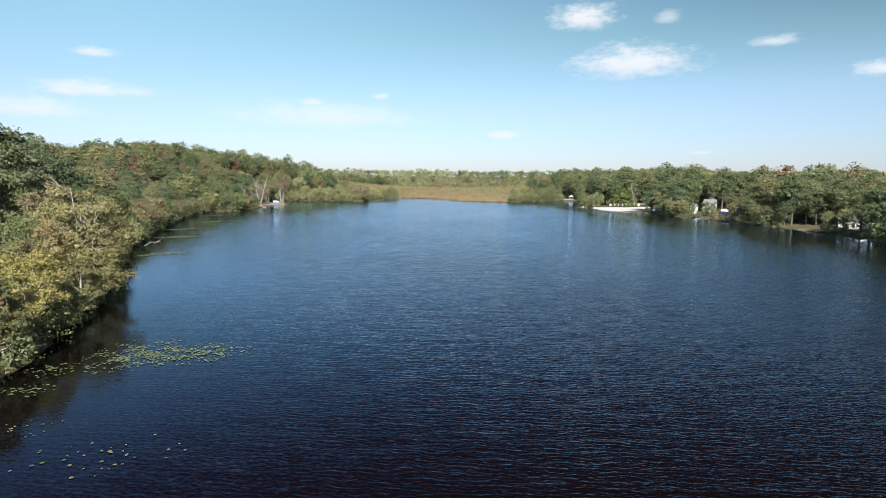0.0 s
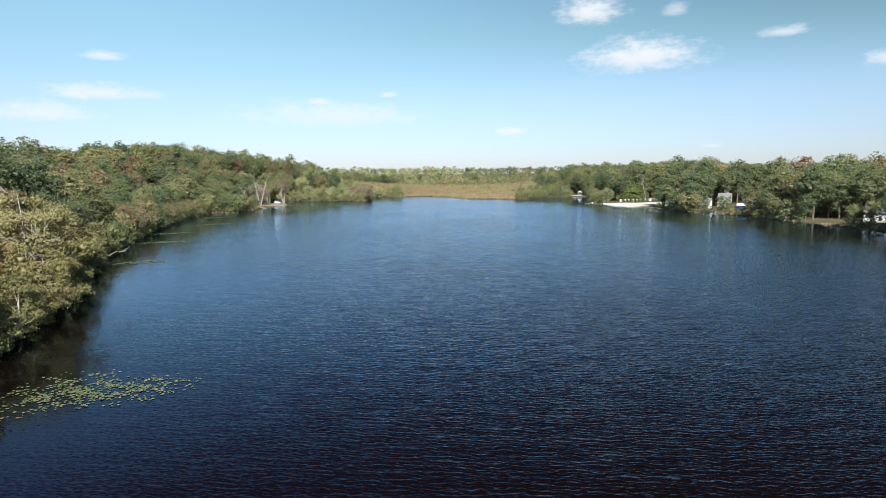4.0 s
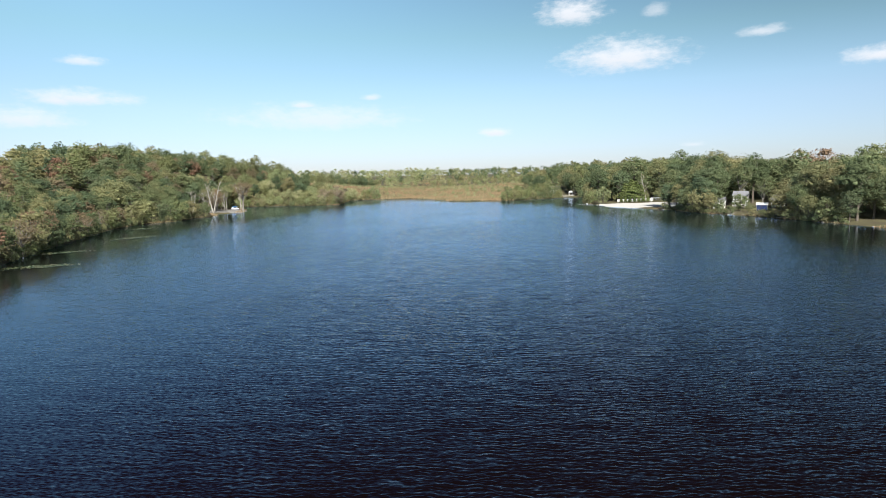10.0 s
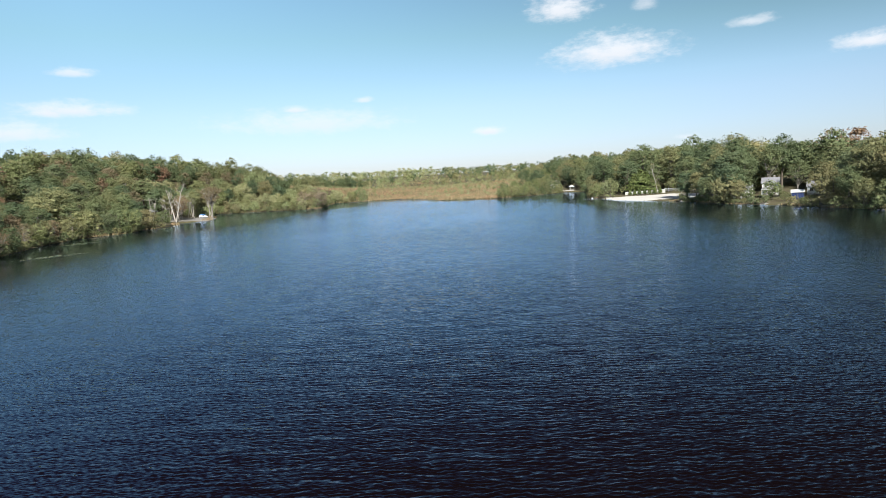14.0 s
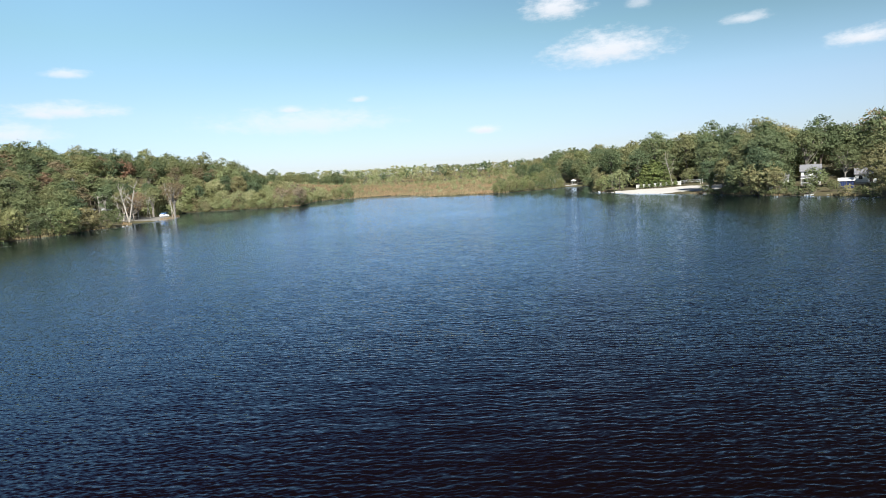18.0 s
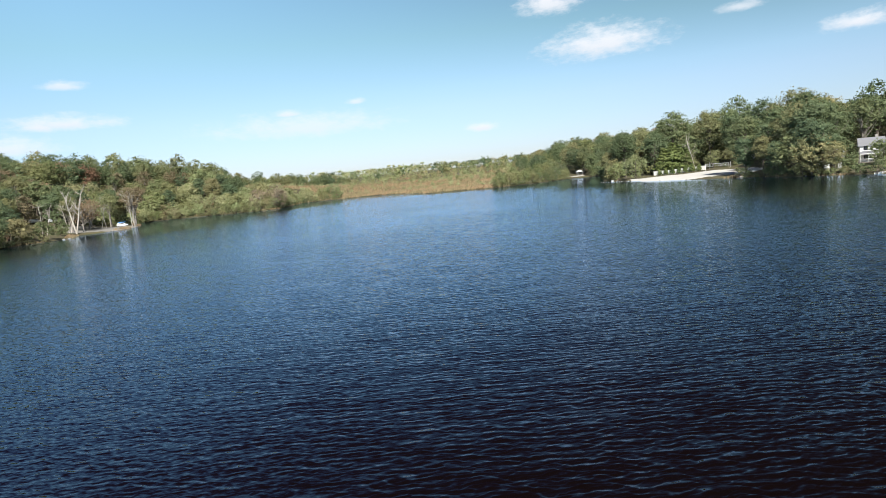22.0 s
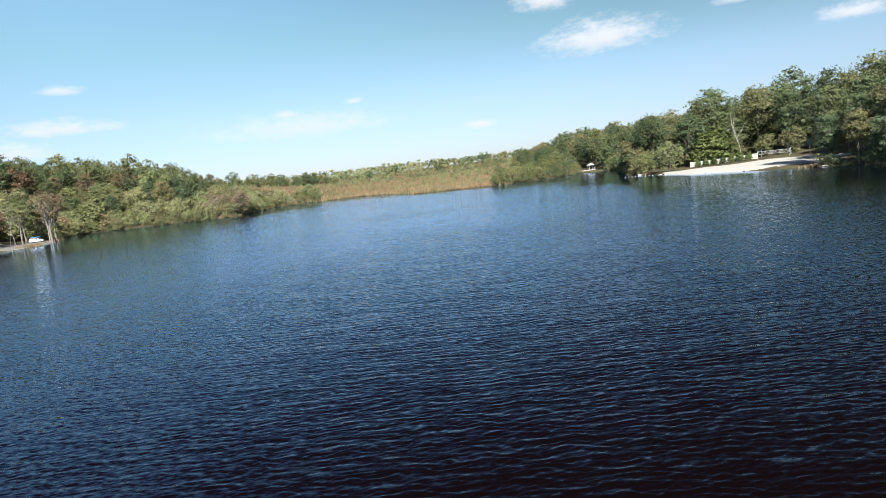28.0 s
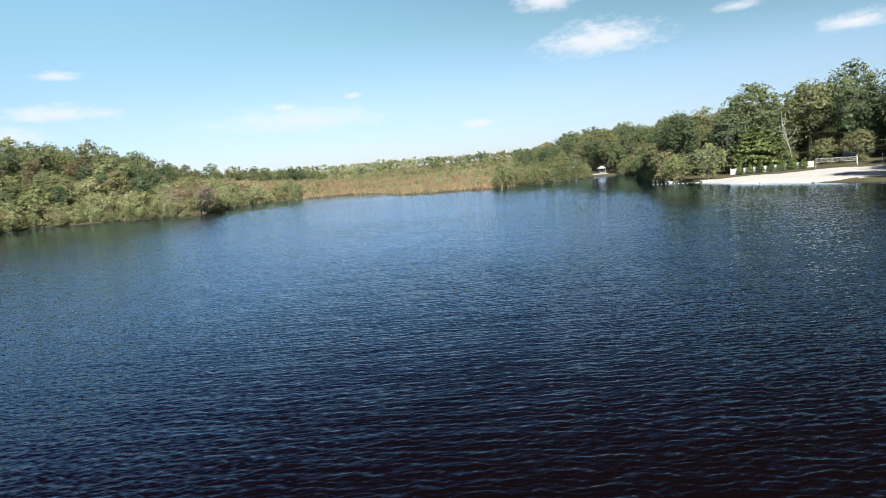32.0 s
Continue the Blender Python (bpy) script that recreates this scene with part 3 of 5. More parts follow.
def pick(*names):
    n = names[int(rng.integers(len(names)))]
    return n + str(int(rng.integers(4 if n in ("oak", "dark") else 3)))


# trees that stand close to the start of the flight
plant("goldnear0", -57.5, 77, 10.5, turn=40, wide=1.1)
plant("goldnear1", -52, 67, 9.0, turn=200, label="yellow-green tree on the lake bank")
plant("olivenear1", -66, 88, 10.0, turn=110, label="olive and tan autumn tree on the lake bank")
plant("goldnear1", -60, 90, 8.5, turn=10, label="olive and gold tree over the water")
plant("olivenear0", -72, 107, 17.5, turn=15)
plant("rustnear0", -82, 114, 19.0, turn=70)
plant("goldnear1", -69, 96, 12.5, turn=70, wide=0.75, label="small yellow-leaved tree behind the bank")
plant("olivenear1", -64.5, 100, 10.5, turn=80)
plant("olivenear1", -86, 131, 12.0, turn=190)
plant("barenear0", -88, 116, 17.5, turn=60)
plant("barenear0", -80, 104, 13.0, turn=150)
plant("lownear0", -57, 83, 5.5)
plant("lownear0", -64, 98, 5.0)
plant("lownear0", -48.5, 60, 3.2)
plant("lownear0", -73, 116, 5.0)
for x, y, h in ((-99, 121, 30), (-109, 134, 29), (-118, 148, 29), (-106, 147, 24), (-128, 162, 24), (-92, 134, 17)):
    plant("darknear0", x, y, h)
SPOTS += [(-88, 116), (-80, 104), (-57, 77), (-51.5, 66), (-64, 86), (-78, 118), (-68, 104), (-86, 131), (-99, 121), (-109, 134), (-118, 148), (-106, 147), (-128, 162), (-92, 134)]

# front rows, west shore
for inland_by, gap, lo, hi, names in ((2.0, 7.5, 6.5, 11.5, ("low", "grey", "low", "dark", "low", "rust", "olive")), (9.0, 9.5, 11, 16, ("tall", "dark", "tall", "dark", "rust", "oak"))):
    for x, y in shore_points(WEST[6:19], gap, inland_by, 1.6):
        if not open_ground(x, y) and free(x, y, 5.0):
            SPOTS.append((x, y))
            plant(pick(*names), x, y, rng.uniform(lo, hi))
for inland_by, gap, lo, hi in ((2.0, 7.0, 5, 8), (8.0, 9.0, 8, 12)):
    for x, y in shore_points(WEST[18:28], gap, inland_by, 1.6):
        if not open_ground(x, y):
            SPOTS.append((x, y))
            plant(pick("willow", "willow", "olive", "willow", "olive"), x, y, rng.uniform(lo, hi))
# front rows, east shore
for inland_by, gap, lo, hi, names in ((2.0, 7.5, 9, 14, ("oak", "dark", "low")), (9.0, 9.0, 18, 25, ("oak", "dark", "oak"))):
    for x, y in shore_points(EAST[:18], gap, inland_by, 1.6):
        if not open_ground(x, y) and free(x, y, 5.0):
            SPOTS.append((x, y))
            plant(pick(*names), x, y, rng.uniform(lo, hi))
for x, y in shore_points(NORTH[4:] + EAST[:2], 6.0, 2.5, 1.2):
    if not open_ground(x, y):
        SPOTS.append((x, y))
        plant(pick("olive", "low"), x, y, rng.uniform(5, 9))
for line in (WEST[2:19], WEST[18:28], NORTH[4:], EAST[:18]):
    for x, y in shore_points(line, 4.2, 0.3, 0.8):
        if not open_ground(x, y) and beach_mask(x, y, 36, 28) == 0:
            plant(pick("bush"), x, y, rng.uniform(1.8, 4.2))

# landmark trees
for kind, x, y, h, lab in (("oak0", 98, 373, 21, None), ("oak1", 103, 364, 20, None), ("dark1", 95, 362, 17, None), ("oak2", 108, 378, 22, None),
                           ("dark0", 96, 357, 16, None), ("oak3", 102, 462, 27, None), ("oak1", 88, 470, 29, None), ("oak2", 114, 462, 30, None), ("dark1", 117, 441, 27, None), ("dark2", 130, 436, 27, None), ("oak3", 127, 416, 25, None), ("dark0", 110, 449, 24, None),
                           ("oak0", 123, 428, 29, None), ("oak2", 76, 482, 24, None), ("olive2", 59, 456, 9, None), ("willow1", 63.5, 442, 11, "pale green weeping willow at the end of the beach"),
                           ("rust2", 96, 353, 8, "small tree with dark red autumn leaves"),
                           ("low0", 98, 447, 8, None), ("low2", 104, 441, 9, None), ("low1", 90, 453, 8, None), ("low1", 99, 352, 8, None), ("tall1", 120.5, 355, 15, "thin pale tree in front of the lakeside house"), ("low2", 109.5, 352, 8, None), ("olive0", 126, 345, 15, None), ("olive2", 131, 338, 13, None), ("low0", 110, 343, 4, None), ("russet0", -161, 435, 22, "tall red-brown tree on pale trunks beside the landing"), ("russet1", -164, 441, 19, None), ("grey0", -167, 409, 12, "grey twiggy tree leaning over the landing"), ("grey1", -169, 416, 13, "grey twiggy tree leaning over the landing"), ("grey2", -173, 423, 13, None), ("tall0", -176, 441, 18, None), ("tall2", -184, 424, 18, None), ("tall1", -171, 408, 15, None), ("tall0", -171, 433, 16, None), ("tall2", -178, 416, 16, None), ("low1", -166, 394, 7, None), ("dark1", -181, 411, 16, None), ("oak1", -176, 452, 17, None), ("dark3", -186, 436, 17, None), ("brown0", -126, 497, 12, None), ("brown1", -119, 503, 14, None), ("brown2", -121, 514, 12, None), ("dark0", 102, 726, 20, "dark pine standing above the far woods"), ("dark2", 107, 731, 19, "dark pine standing above the far woods"), ("rust1", 77, 640, 13, "maple in rust-red autumn leaf")):
    SPOTS.append((x, y))
    plant(kind, x, y, h, label=lab)


def far_crown(kind, count):
    """A crown of unit height; the fewer the clumps, the larger."""
    wide = 0.33 if kind not in ("olive", "willow") else 0.42
    lb = lobes_of(1.0, 0.15, wide, 22 if count > 300 else 13 if count > 120 else 8, *((0.2, 0.36) if count > 300 else (0.26, 0.44)))
    size = 0.0215 * math.sqrt(700 / count)
    return both(both(crown_of(lb, int(count * 0.75), size, 0.6), shell_of(1.0, 0.1, wide, int(count * 0.4), size)), hearts_of(lb[::2], 0.66))


def woods(name, xs, ys, gap, near, far, lo, hi, kinds, density, label, count):
    """Woodland behind the shore: many crowns in one mesh."""
    names = sorted(set(kinds) | {"willow"})
    bases = {(nme, i): far_crown(nme, count) for nme in names for i in range(3)}
    mats = [stuff_mats[n] for n in names]
    gxs, gys = np.meshgrid(np.arange(xs[0], xs[1], gap), np.arange(ys[0], ys[1], gap))
    px = (gxs + rng.uniform(-0.45, 0.45, gxs.shape) * gap).ravel()
    py = (gys + rng.uniform(-0.45, 0.45, gys.shape) * gap).ravel()
    d = shore_distance(px, py)
    ok = (d > near) & (d < far) & (rng.random(len(px)) < density)
    taken = np.array(SPOTS)
    for i in np.nonzero(ok)[0]:
        if open_ground(px[i], py[i]) or np.min((taken[:, 0] - px[i]) ** 2 + (taken[:, 1] - py[i]) ** 2) < 14:
            ok[i] = False
    px, py, pz = px[ok], py[ok], land(px[ok], py[ok], d[ok])
    V, F, M, T = [], [], [], []
    off = 0
    for x, y, z in zip(px, py, pz):
        nme = kinds[int(rng.integers(len(kinds)))]
        if x < -100 and y > 440 and nme != "reed" and rng.random() < 0.68:
            nme = "willow"  # paler willows on the low ground
        cv, cf = bases[nme, int(rng.integers(3))]
        h = rng.uniform(lo, hi)
        a = rng.uniform(0, 6.28)
        ca, sa = math.cos(a), math.sin(a)
        wide = h * rng.uniform(0.85, 1.2)
        V.append(np.stack([(cv[:, 0] * ca - cv[:, 1] * sa) * wide + x, (cv[:, 0] * sa + cv[:, 1] * ca) * wide + y, cv[:, 2] * h + z - 0.3], 1))
        F.append(cf + off)
        off += len(cv)
        M.append(np.full(len(cf), names.index(nme), np.int32))
        T.append(np.full(len(cv), rng.random(), np.float32))
    me = quick_mesh(name, np.concatenate(V), np.concatenate(F), mats[0])
    for m in mats[1:]:
        me.materials.append(m)
    me.polygons.foreach_set("material_index", np.concatenate(M))
    me.attributes.new("tint", "FLOAT", "POINT").data.foreach_set("value", np.concatenate(T))
    return tagged(new(name, me), label, "woodland", kind="stuff")


def belt(xs, ys, gap, near, far, lo, hi, names, density, label):
    """The first rows of the woods, tree by tree."""
    root = tagged(new("woodland", None), label, "woodland", kind="stuff")
    gxs, gys = np.meshgrid(np.arange(xs[0], xs[1], gap), np.arange(ys[0], ys[1], gap))
    px = (gxs + rng.uniform(-0.45, 0.45, gxs.shape) * gap).ravel()
    py = (gys + rng.uniform(-0.45, 0.45, gys.shape) * gap).ravel()
    d = shore_distance(px, py)
    for x, y, dd in zip(px, py, d):
        if not near < dd < far or rng.random() > density or open_ground(x, y) or not free(x, y, gap * 0.5):
            continue
        SPOTS.append((x, y))
        tall = rng.random()
        h = lo + (hi - lo) * (tall if tall < 0.94 else 1.2)
        name = names[int(rng.integers(len(names)))]
        if y > 530 and 0 < x < 75:
            h *= 0.4 + 0.6 * x / 75  # lower trees towards the marsh
        if y > 590 and -270 < x < -60:
            h *= 0.7
        if x < -100 and y > 448 and "far" not in name and rng.random() < 0.6:
            name, h = ("willow", h * 0.8) if rng.random() < 0.6 else ("olive", h * 0.85)
        stand(name + str(int(rng.integers(4 if name in ("oak", "dark") else 3))), x, y, h, rng.uniform(0.95, 1.3), root)


belt((-330, -104), (90, 570), 9.4, 13, 50, 10, 19, ("oak", "oak", "dark", "oak", "dark", "tall", "rust", "oak", "dark"), 0.95, "green and rusty trees in the first rows of the western woods")
belt((60, 330), (200, 620), 9.6, 15, 42, 14, 24, ("oak", "oak", "dark", "oak", "tall", "oak", "dark", "oak"), 0.95, "tall green trees in the first rows of the eastern woods")
filler = tagged(new("woodland", None), "green trees on the slope behind the landing", "woodland", kind="stuff")
for x in range(-222, -186, 8):
    for y in range(384, 446, 8):
        stand(("oak", "dark", "tall", "rust")[(x // 4 + y // 8) % 4] + str((x + y) % 3), x + rng.uniform(-2, 2), y + rng.uniform(-2, 2), rng.uniform(12, 17), 1.1, filler)
FAR = ("oakfar", "oakfar", "darkfar", "oakfar", "olivefar", "oakfar", "darkfar", "rustfar", "oakfar", "oakfar")
for y0, y1 in ((90, 260), (260, 430), (430, 600)):
    belt((-360, -104), (y0, y1), 9.4, 50, 125, 11, 20, FAR, 0.96, "mixed broadleaf woods rising behind the bank")
for y0, y1 in ((200, 420), (420, 640), (640, 860)):
    belt((-470, -150), (y0, y1), 12.5, 125, 265, 14, 23, FAR[:7], 0.93, "mixed broadleaf woods on a low hill")
for y0, y1 in ((170, 400), (400, 640)):
    belt((60, 330), (y0, y1), 9.8, 42, 105, 15, 24, FAR, 0.95, "tall broadleaf woods behind the shore")
belt((10, 330), (540, 900), 9.5, 4, 60, 9, 18, ("oakfar", "olivefar", "darkfar", "oakfar"), 0.92, "broadleaf woods at the head of the lake")
for y0, y1 in ((580, 780), (780, 980)):
    belt((34, 330), (y0, y1), 13.0, 60, 330, 13, 21, ("oakfar", "darkfar", "oakfar", "olivefar"), 0.9, "broadleaf woods behind the lake")
belt((-230, -44), (-40, 90), 11.5, 6, 110, 10, 18, FAR, 0.93, "mixed broadleaf woods along the western bank")
belt((100, 300), (-40, 200), 12.0, 6, 110, 14, 22, FAR, 0.93, "tall broadleaf woods along the eastern bank")
woods("woodland", (-1100, 1100), (980, 2300), 38.0, 300, 3000, 14, 24, ["green", "dark", "olive"], 0.95, "far woods on the skyline", 90)
woods("woodland", (-520, 130), (850, 1250), 17.0, 240, 900, 5, 11, ["olive", "willow", "olive", "reed"], 0.95, "low woods beyond the marsh", 64)
woods("undergrowth", (-250, -45), (60, 520), 5.5, 2, 66, 3.0, 7.0, ["green", "olive", "dark", "green", "rust"], 0.85, "leafy undergrowth below the trees", 150)
woods("undergrowth", (50, 175), (180, 600), 5.5, 2, 40, 2.5, 7, ["green", "olive", "dark"], 0.75, "leafy undergrowth below the trees", 150)
woods("willow_scrub", (-235, -108), (444, 610), 6.5, 3, 45, 5, 10, ["olive", "willow", "olive", "reed"], 0.9, "pale olive willow scrub round a low point", 420)
woods("marsh_shrubs", (-230, 40), (540, 900), 7.5, 9, 420, 2.0, 5.2, ["olive", "willow", "willow", "reed"], 0.85, "olive and tan marsh shrubs at the lake head", 100)


def reeds(name, xs, ys, gap, test, lo, hi, label, k=5, wdt=0.16):
    """Blades of reed or sedge, several to a tuft."""
    gxs, gys = np.meshgrid(np.arange(xs[0], xs[1], gap), np.arange(ys[0], ys[1], gap))
    pts = np.column_stack([gxs.ravel(), gys.ravel()]) + rng.uniform(-0.5, 0.5, (gxs.size, 2)) * gap
    d = shore_distance(pts[:, 0], pts[:, 1])
    ok = test(pts[:, 0], pts[:, 1], d)
    pts, d = pts[ok], d[ok]
    z = np.maximum(land(pts[:, 0], pts[:, 1], d), -0.2)
    base = np.repeat(np.column_stack([pts, z]), k, 0) + rng.normal(size=(len(pts) * k, 3)) * np.array([gap * 0.35, gap * 0.35, 0])
    n = len(base)
    h = rng.uniform(lo, hi, n)
    a = rng.uniform(0, 6.28, n)
    u = np.column_stack([np.cos(a), np.sin(a), np.zeros(n)]) * wdt
    lean = np.column_stack([rng.normal(size=n) * 0.25, rng.normal(size=n) * 0.25, np.ones(n)]) * h[:, None]
    p = np.stack([base - u, base + u, base + u * 1.6 + lean * 0.7, base + lean], 1).reshape(-1, 3)
    me = quick_mesh(name, p, np.arange(n * 4).reshape(-1, 4), stuff_mats["reed"])
    clump = 0.5 + 0.5 * np.sin(base[:, 0] * 0.13 + 2 * np.sin(base[:, 1] * 0.11))
    me.attributes.new("tint", "FLOAT", "POINT").data.foreach_set("value", np.repeat(clump * 0.6 + rng.random(n) * 0.4, 4).astype(np.float32))
    return tagged(new(name, me), label, "reeds", kind="stuff")


reeds("reeds", (-140, 14), (520, 700), 1.6, lambda x, y, d: (d > -0.6) & (d < 95) & (x < 12), 0.7, 1.7, "tan and orange reeds at the lake head")
reeds("reeds", (-230, 30), (600, 900), 3.6, lambda x, y, d: (d > 55) & (d < 330), 0.8, 2.0, "tan marsh grass behind the reeds", 5, 0.55)
reeds("sedge", (-170, -112), (290, 520), 1.0, lambda x, y, d: (d > -1.2) & (d < 1.6) & (np.sin(y * 0.23) > 0.1), 0.4, 1.1, "straw-coloured sedge on the bank", 6, 0.07)
reeds("sedge", (55, 128), (220, 480), 1.0, lambda x, y, d: (d > -0.8) & (d < 1.2) & (np.sin(y * 0.31) > 0.3) & (beach_mask(x, y, 36, 28) == 0), 0.3, 0.9, "straw-coloured sedge on the bank", 6, 0.07)

# ---- built things ----
white_paint = plain("white_siding", (0.78, 0.77, 0.745), 0.55, 3.0, 0.10)
grey_roof = plain("grey_shingles", (0.20, 0.20, 0.21), 0.85, 6.0, 0.25)
dark_wood = plain("weathered_dark_wood", (0.085, 0.070, 0.055), 0.85, 5.0, 0.35)
pale_wood = plain("weathered_pale_wood", (0.34, 0.30, 0.25), 0.85, 5.0, 0.3)
vinyl = plain("white_vinyl", (0.60, 0.585, 0.53), 0.45, 2.0, 0.06)
blue_tarp = plain("blue_tarpaulin", (0.022, 0.038, 0.12), 0.45, 4.0, 0.3)
steel = plain("galvanised_steel", (0.55, 0.56, 0.57), 0.4, 8.0, 0.15, 0.8)
rubber = plain("black_rubber", (0.02, 0.02, 0.02), 0.8, 8.0, 0.2)
car_white = plain("white_car_paint", (0.62, 0.63, 0.64), 0.22, 2.0, 0.03, 0.0, 0.0005)
kayak_blue = plain("blue_plastic", (0.03, 0.20, 0.52), 0.35, 3.0, 0.12)
gravel = plain("grey_gravel", (0.24, 0.225, 0.20), 0.95, 5.0, 0.3, 0.0, 0.02)
concrete = plain("pale_concrete", (0.46, 0.44, 0.40), 0.9, 3.0, 0.2)
asphalt = plain("grey_asphalt", (0.11, 0.11, 0.115), 0.9, 6.0, 0.25)
netting = plain("white_net_cord", (0.62, 0.62, 0.60), 0.8, 4.0, 0.1)
stone = plain("grey_stone", (0.30, 0.28, 0.25), 0.9, 3.0, 0.3, 0.0, 0.03)
red_paint = plain("dark_red_paint", (0.22, 0.04, 0.03), 0.6, 3.0, 0.2)
hull_white = plain("white_boat_gelcoat", (0.62, 0.62, 0.60), 0.3, 2.0, 0.08)
m_glass, t = material("window_glass")
co = t.n("ShaderNodeTexCoord").outputs["Object"]
finish(t, (0.02, 0.024, 0.028), 0.06, t.noise(co, 1.5, 2.0), 0.002, 0.0, 0.6)


def box(w_, d_, h_, x=0, y=0, z=0, bevel=0.02, turn=0.0):
    """A bevelled block standing on z, centred on x, y."""
    bm = bmesh.new()
    bmesh.ops.create_cube(bm, size=1.0, matrix=pose(x, y, z + h_ / 2, 0, 0, turn) @ Matrix.Diagonal((w_, d_, h_, 1)))
    if bevel:
        bmesh.ops.bevel(bm, geom=bm.edges[:], offset=min(bevel, 0.3 * min(w_, d_, h_)), segments=1, affect="EDGES")
    return bm


def from_lists(vs, fs):
    bm = bmesh.new()
    vv = [bm.verts.new(v) for v in vs]
    for f_ in fs:
        bm.faces.new([vv[i] for i in f_])
    return bm


def part(name, bm, mat, parent, label="", smooth=False):
    me = bpy.data.meshes.new(name)
    bmesh.ops.recalc_face_normals(bm, faces=bm.faces[:])
    bm.to_mesh(me)
    bm.free()
    me.materials.append(mat)
    if smooth:
        me.polygons.foreach_set("use_smooth", [True] * len(me.polygons))
    ob = new(name, me)
    ob.parent = parent
    if label:
        tagged(ob, label)
    return ob


def thing(name, x, y, z, turn, label, category, group="", kind=""):
    root = new(name, None)
    root.empty_display_size = 0.3
    root.matrix_basis = pose(x, y, z, 0, 0, turn)
    return tagged(root, label, category, group, kind)


def over(x, y):
    return max(0.02, float(land(x, y)))


def gable(w_, d_, rise, eave=0.45, thick=0.18):
    """Two sloping roof slabs with the ridge along x."""
    hw, hd = w_ / 2 + eave, d_ / 2 + eave
    drop = rise * eave / (d_ / 2)
    vs, fs = [], []
    for sgn in (-1, 1):
        o = len(vs)
        for x in (-hw, hw):
            vs += [(x, 0, rise), (x, sgn * hd, -drop), (x, sgn * hd, -drop - thick), (x, 0, rise - thick)]
        fs += [(o, o + 1, o + 5, o + 4), (o + 1, o + 2, o + 6, o + 5), (o + 2, o + 3, o + 7, o + 6), (o, o + 3, o + 2, o + 1), (o + 4, o + 5, o + 6, o + 7)]
    return vs, fs


def window(parent, x, y, z, w_, h_, side=-1):
    """A framed window on a wall that faces the local -y (side -1) or +y."""
    fr = part("window", box(w_ + 0.24, 0.10, h_ + 0.24, x, y + side * 0.05, z - 0.12, 0.015), white_paint, parent)
    for k in (-0.25, 0.25):
        part("pane", box(w_ * 0.47, 0.03, h_, x + k * w_, y + side * 0.095, z, 0.004), m_glass, fr)
    part("sill", box(w_ + 0.4, 0.2, 0.06, x, y + side * 0.15, z - 0.18, 0.01), white_paint, fr)
    return fr


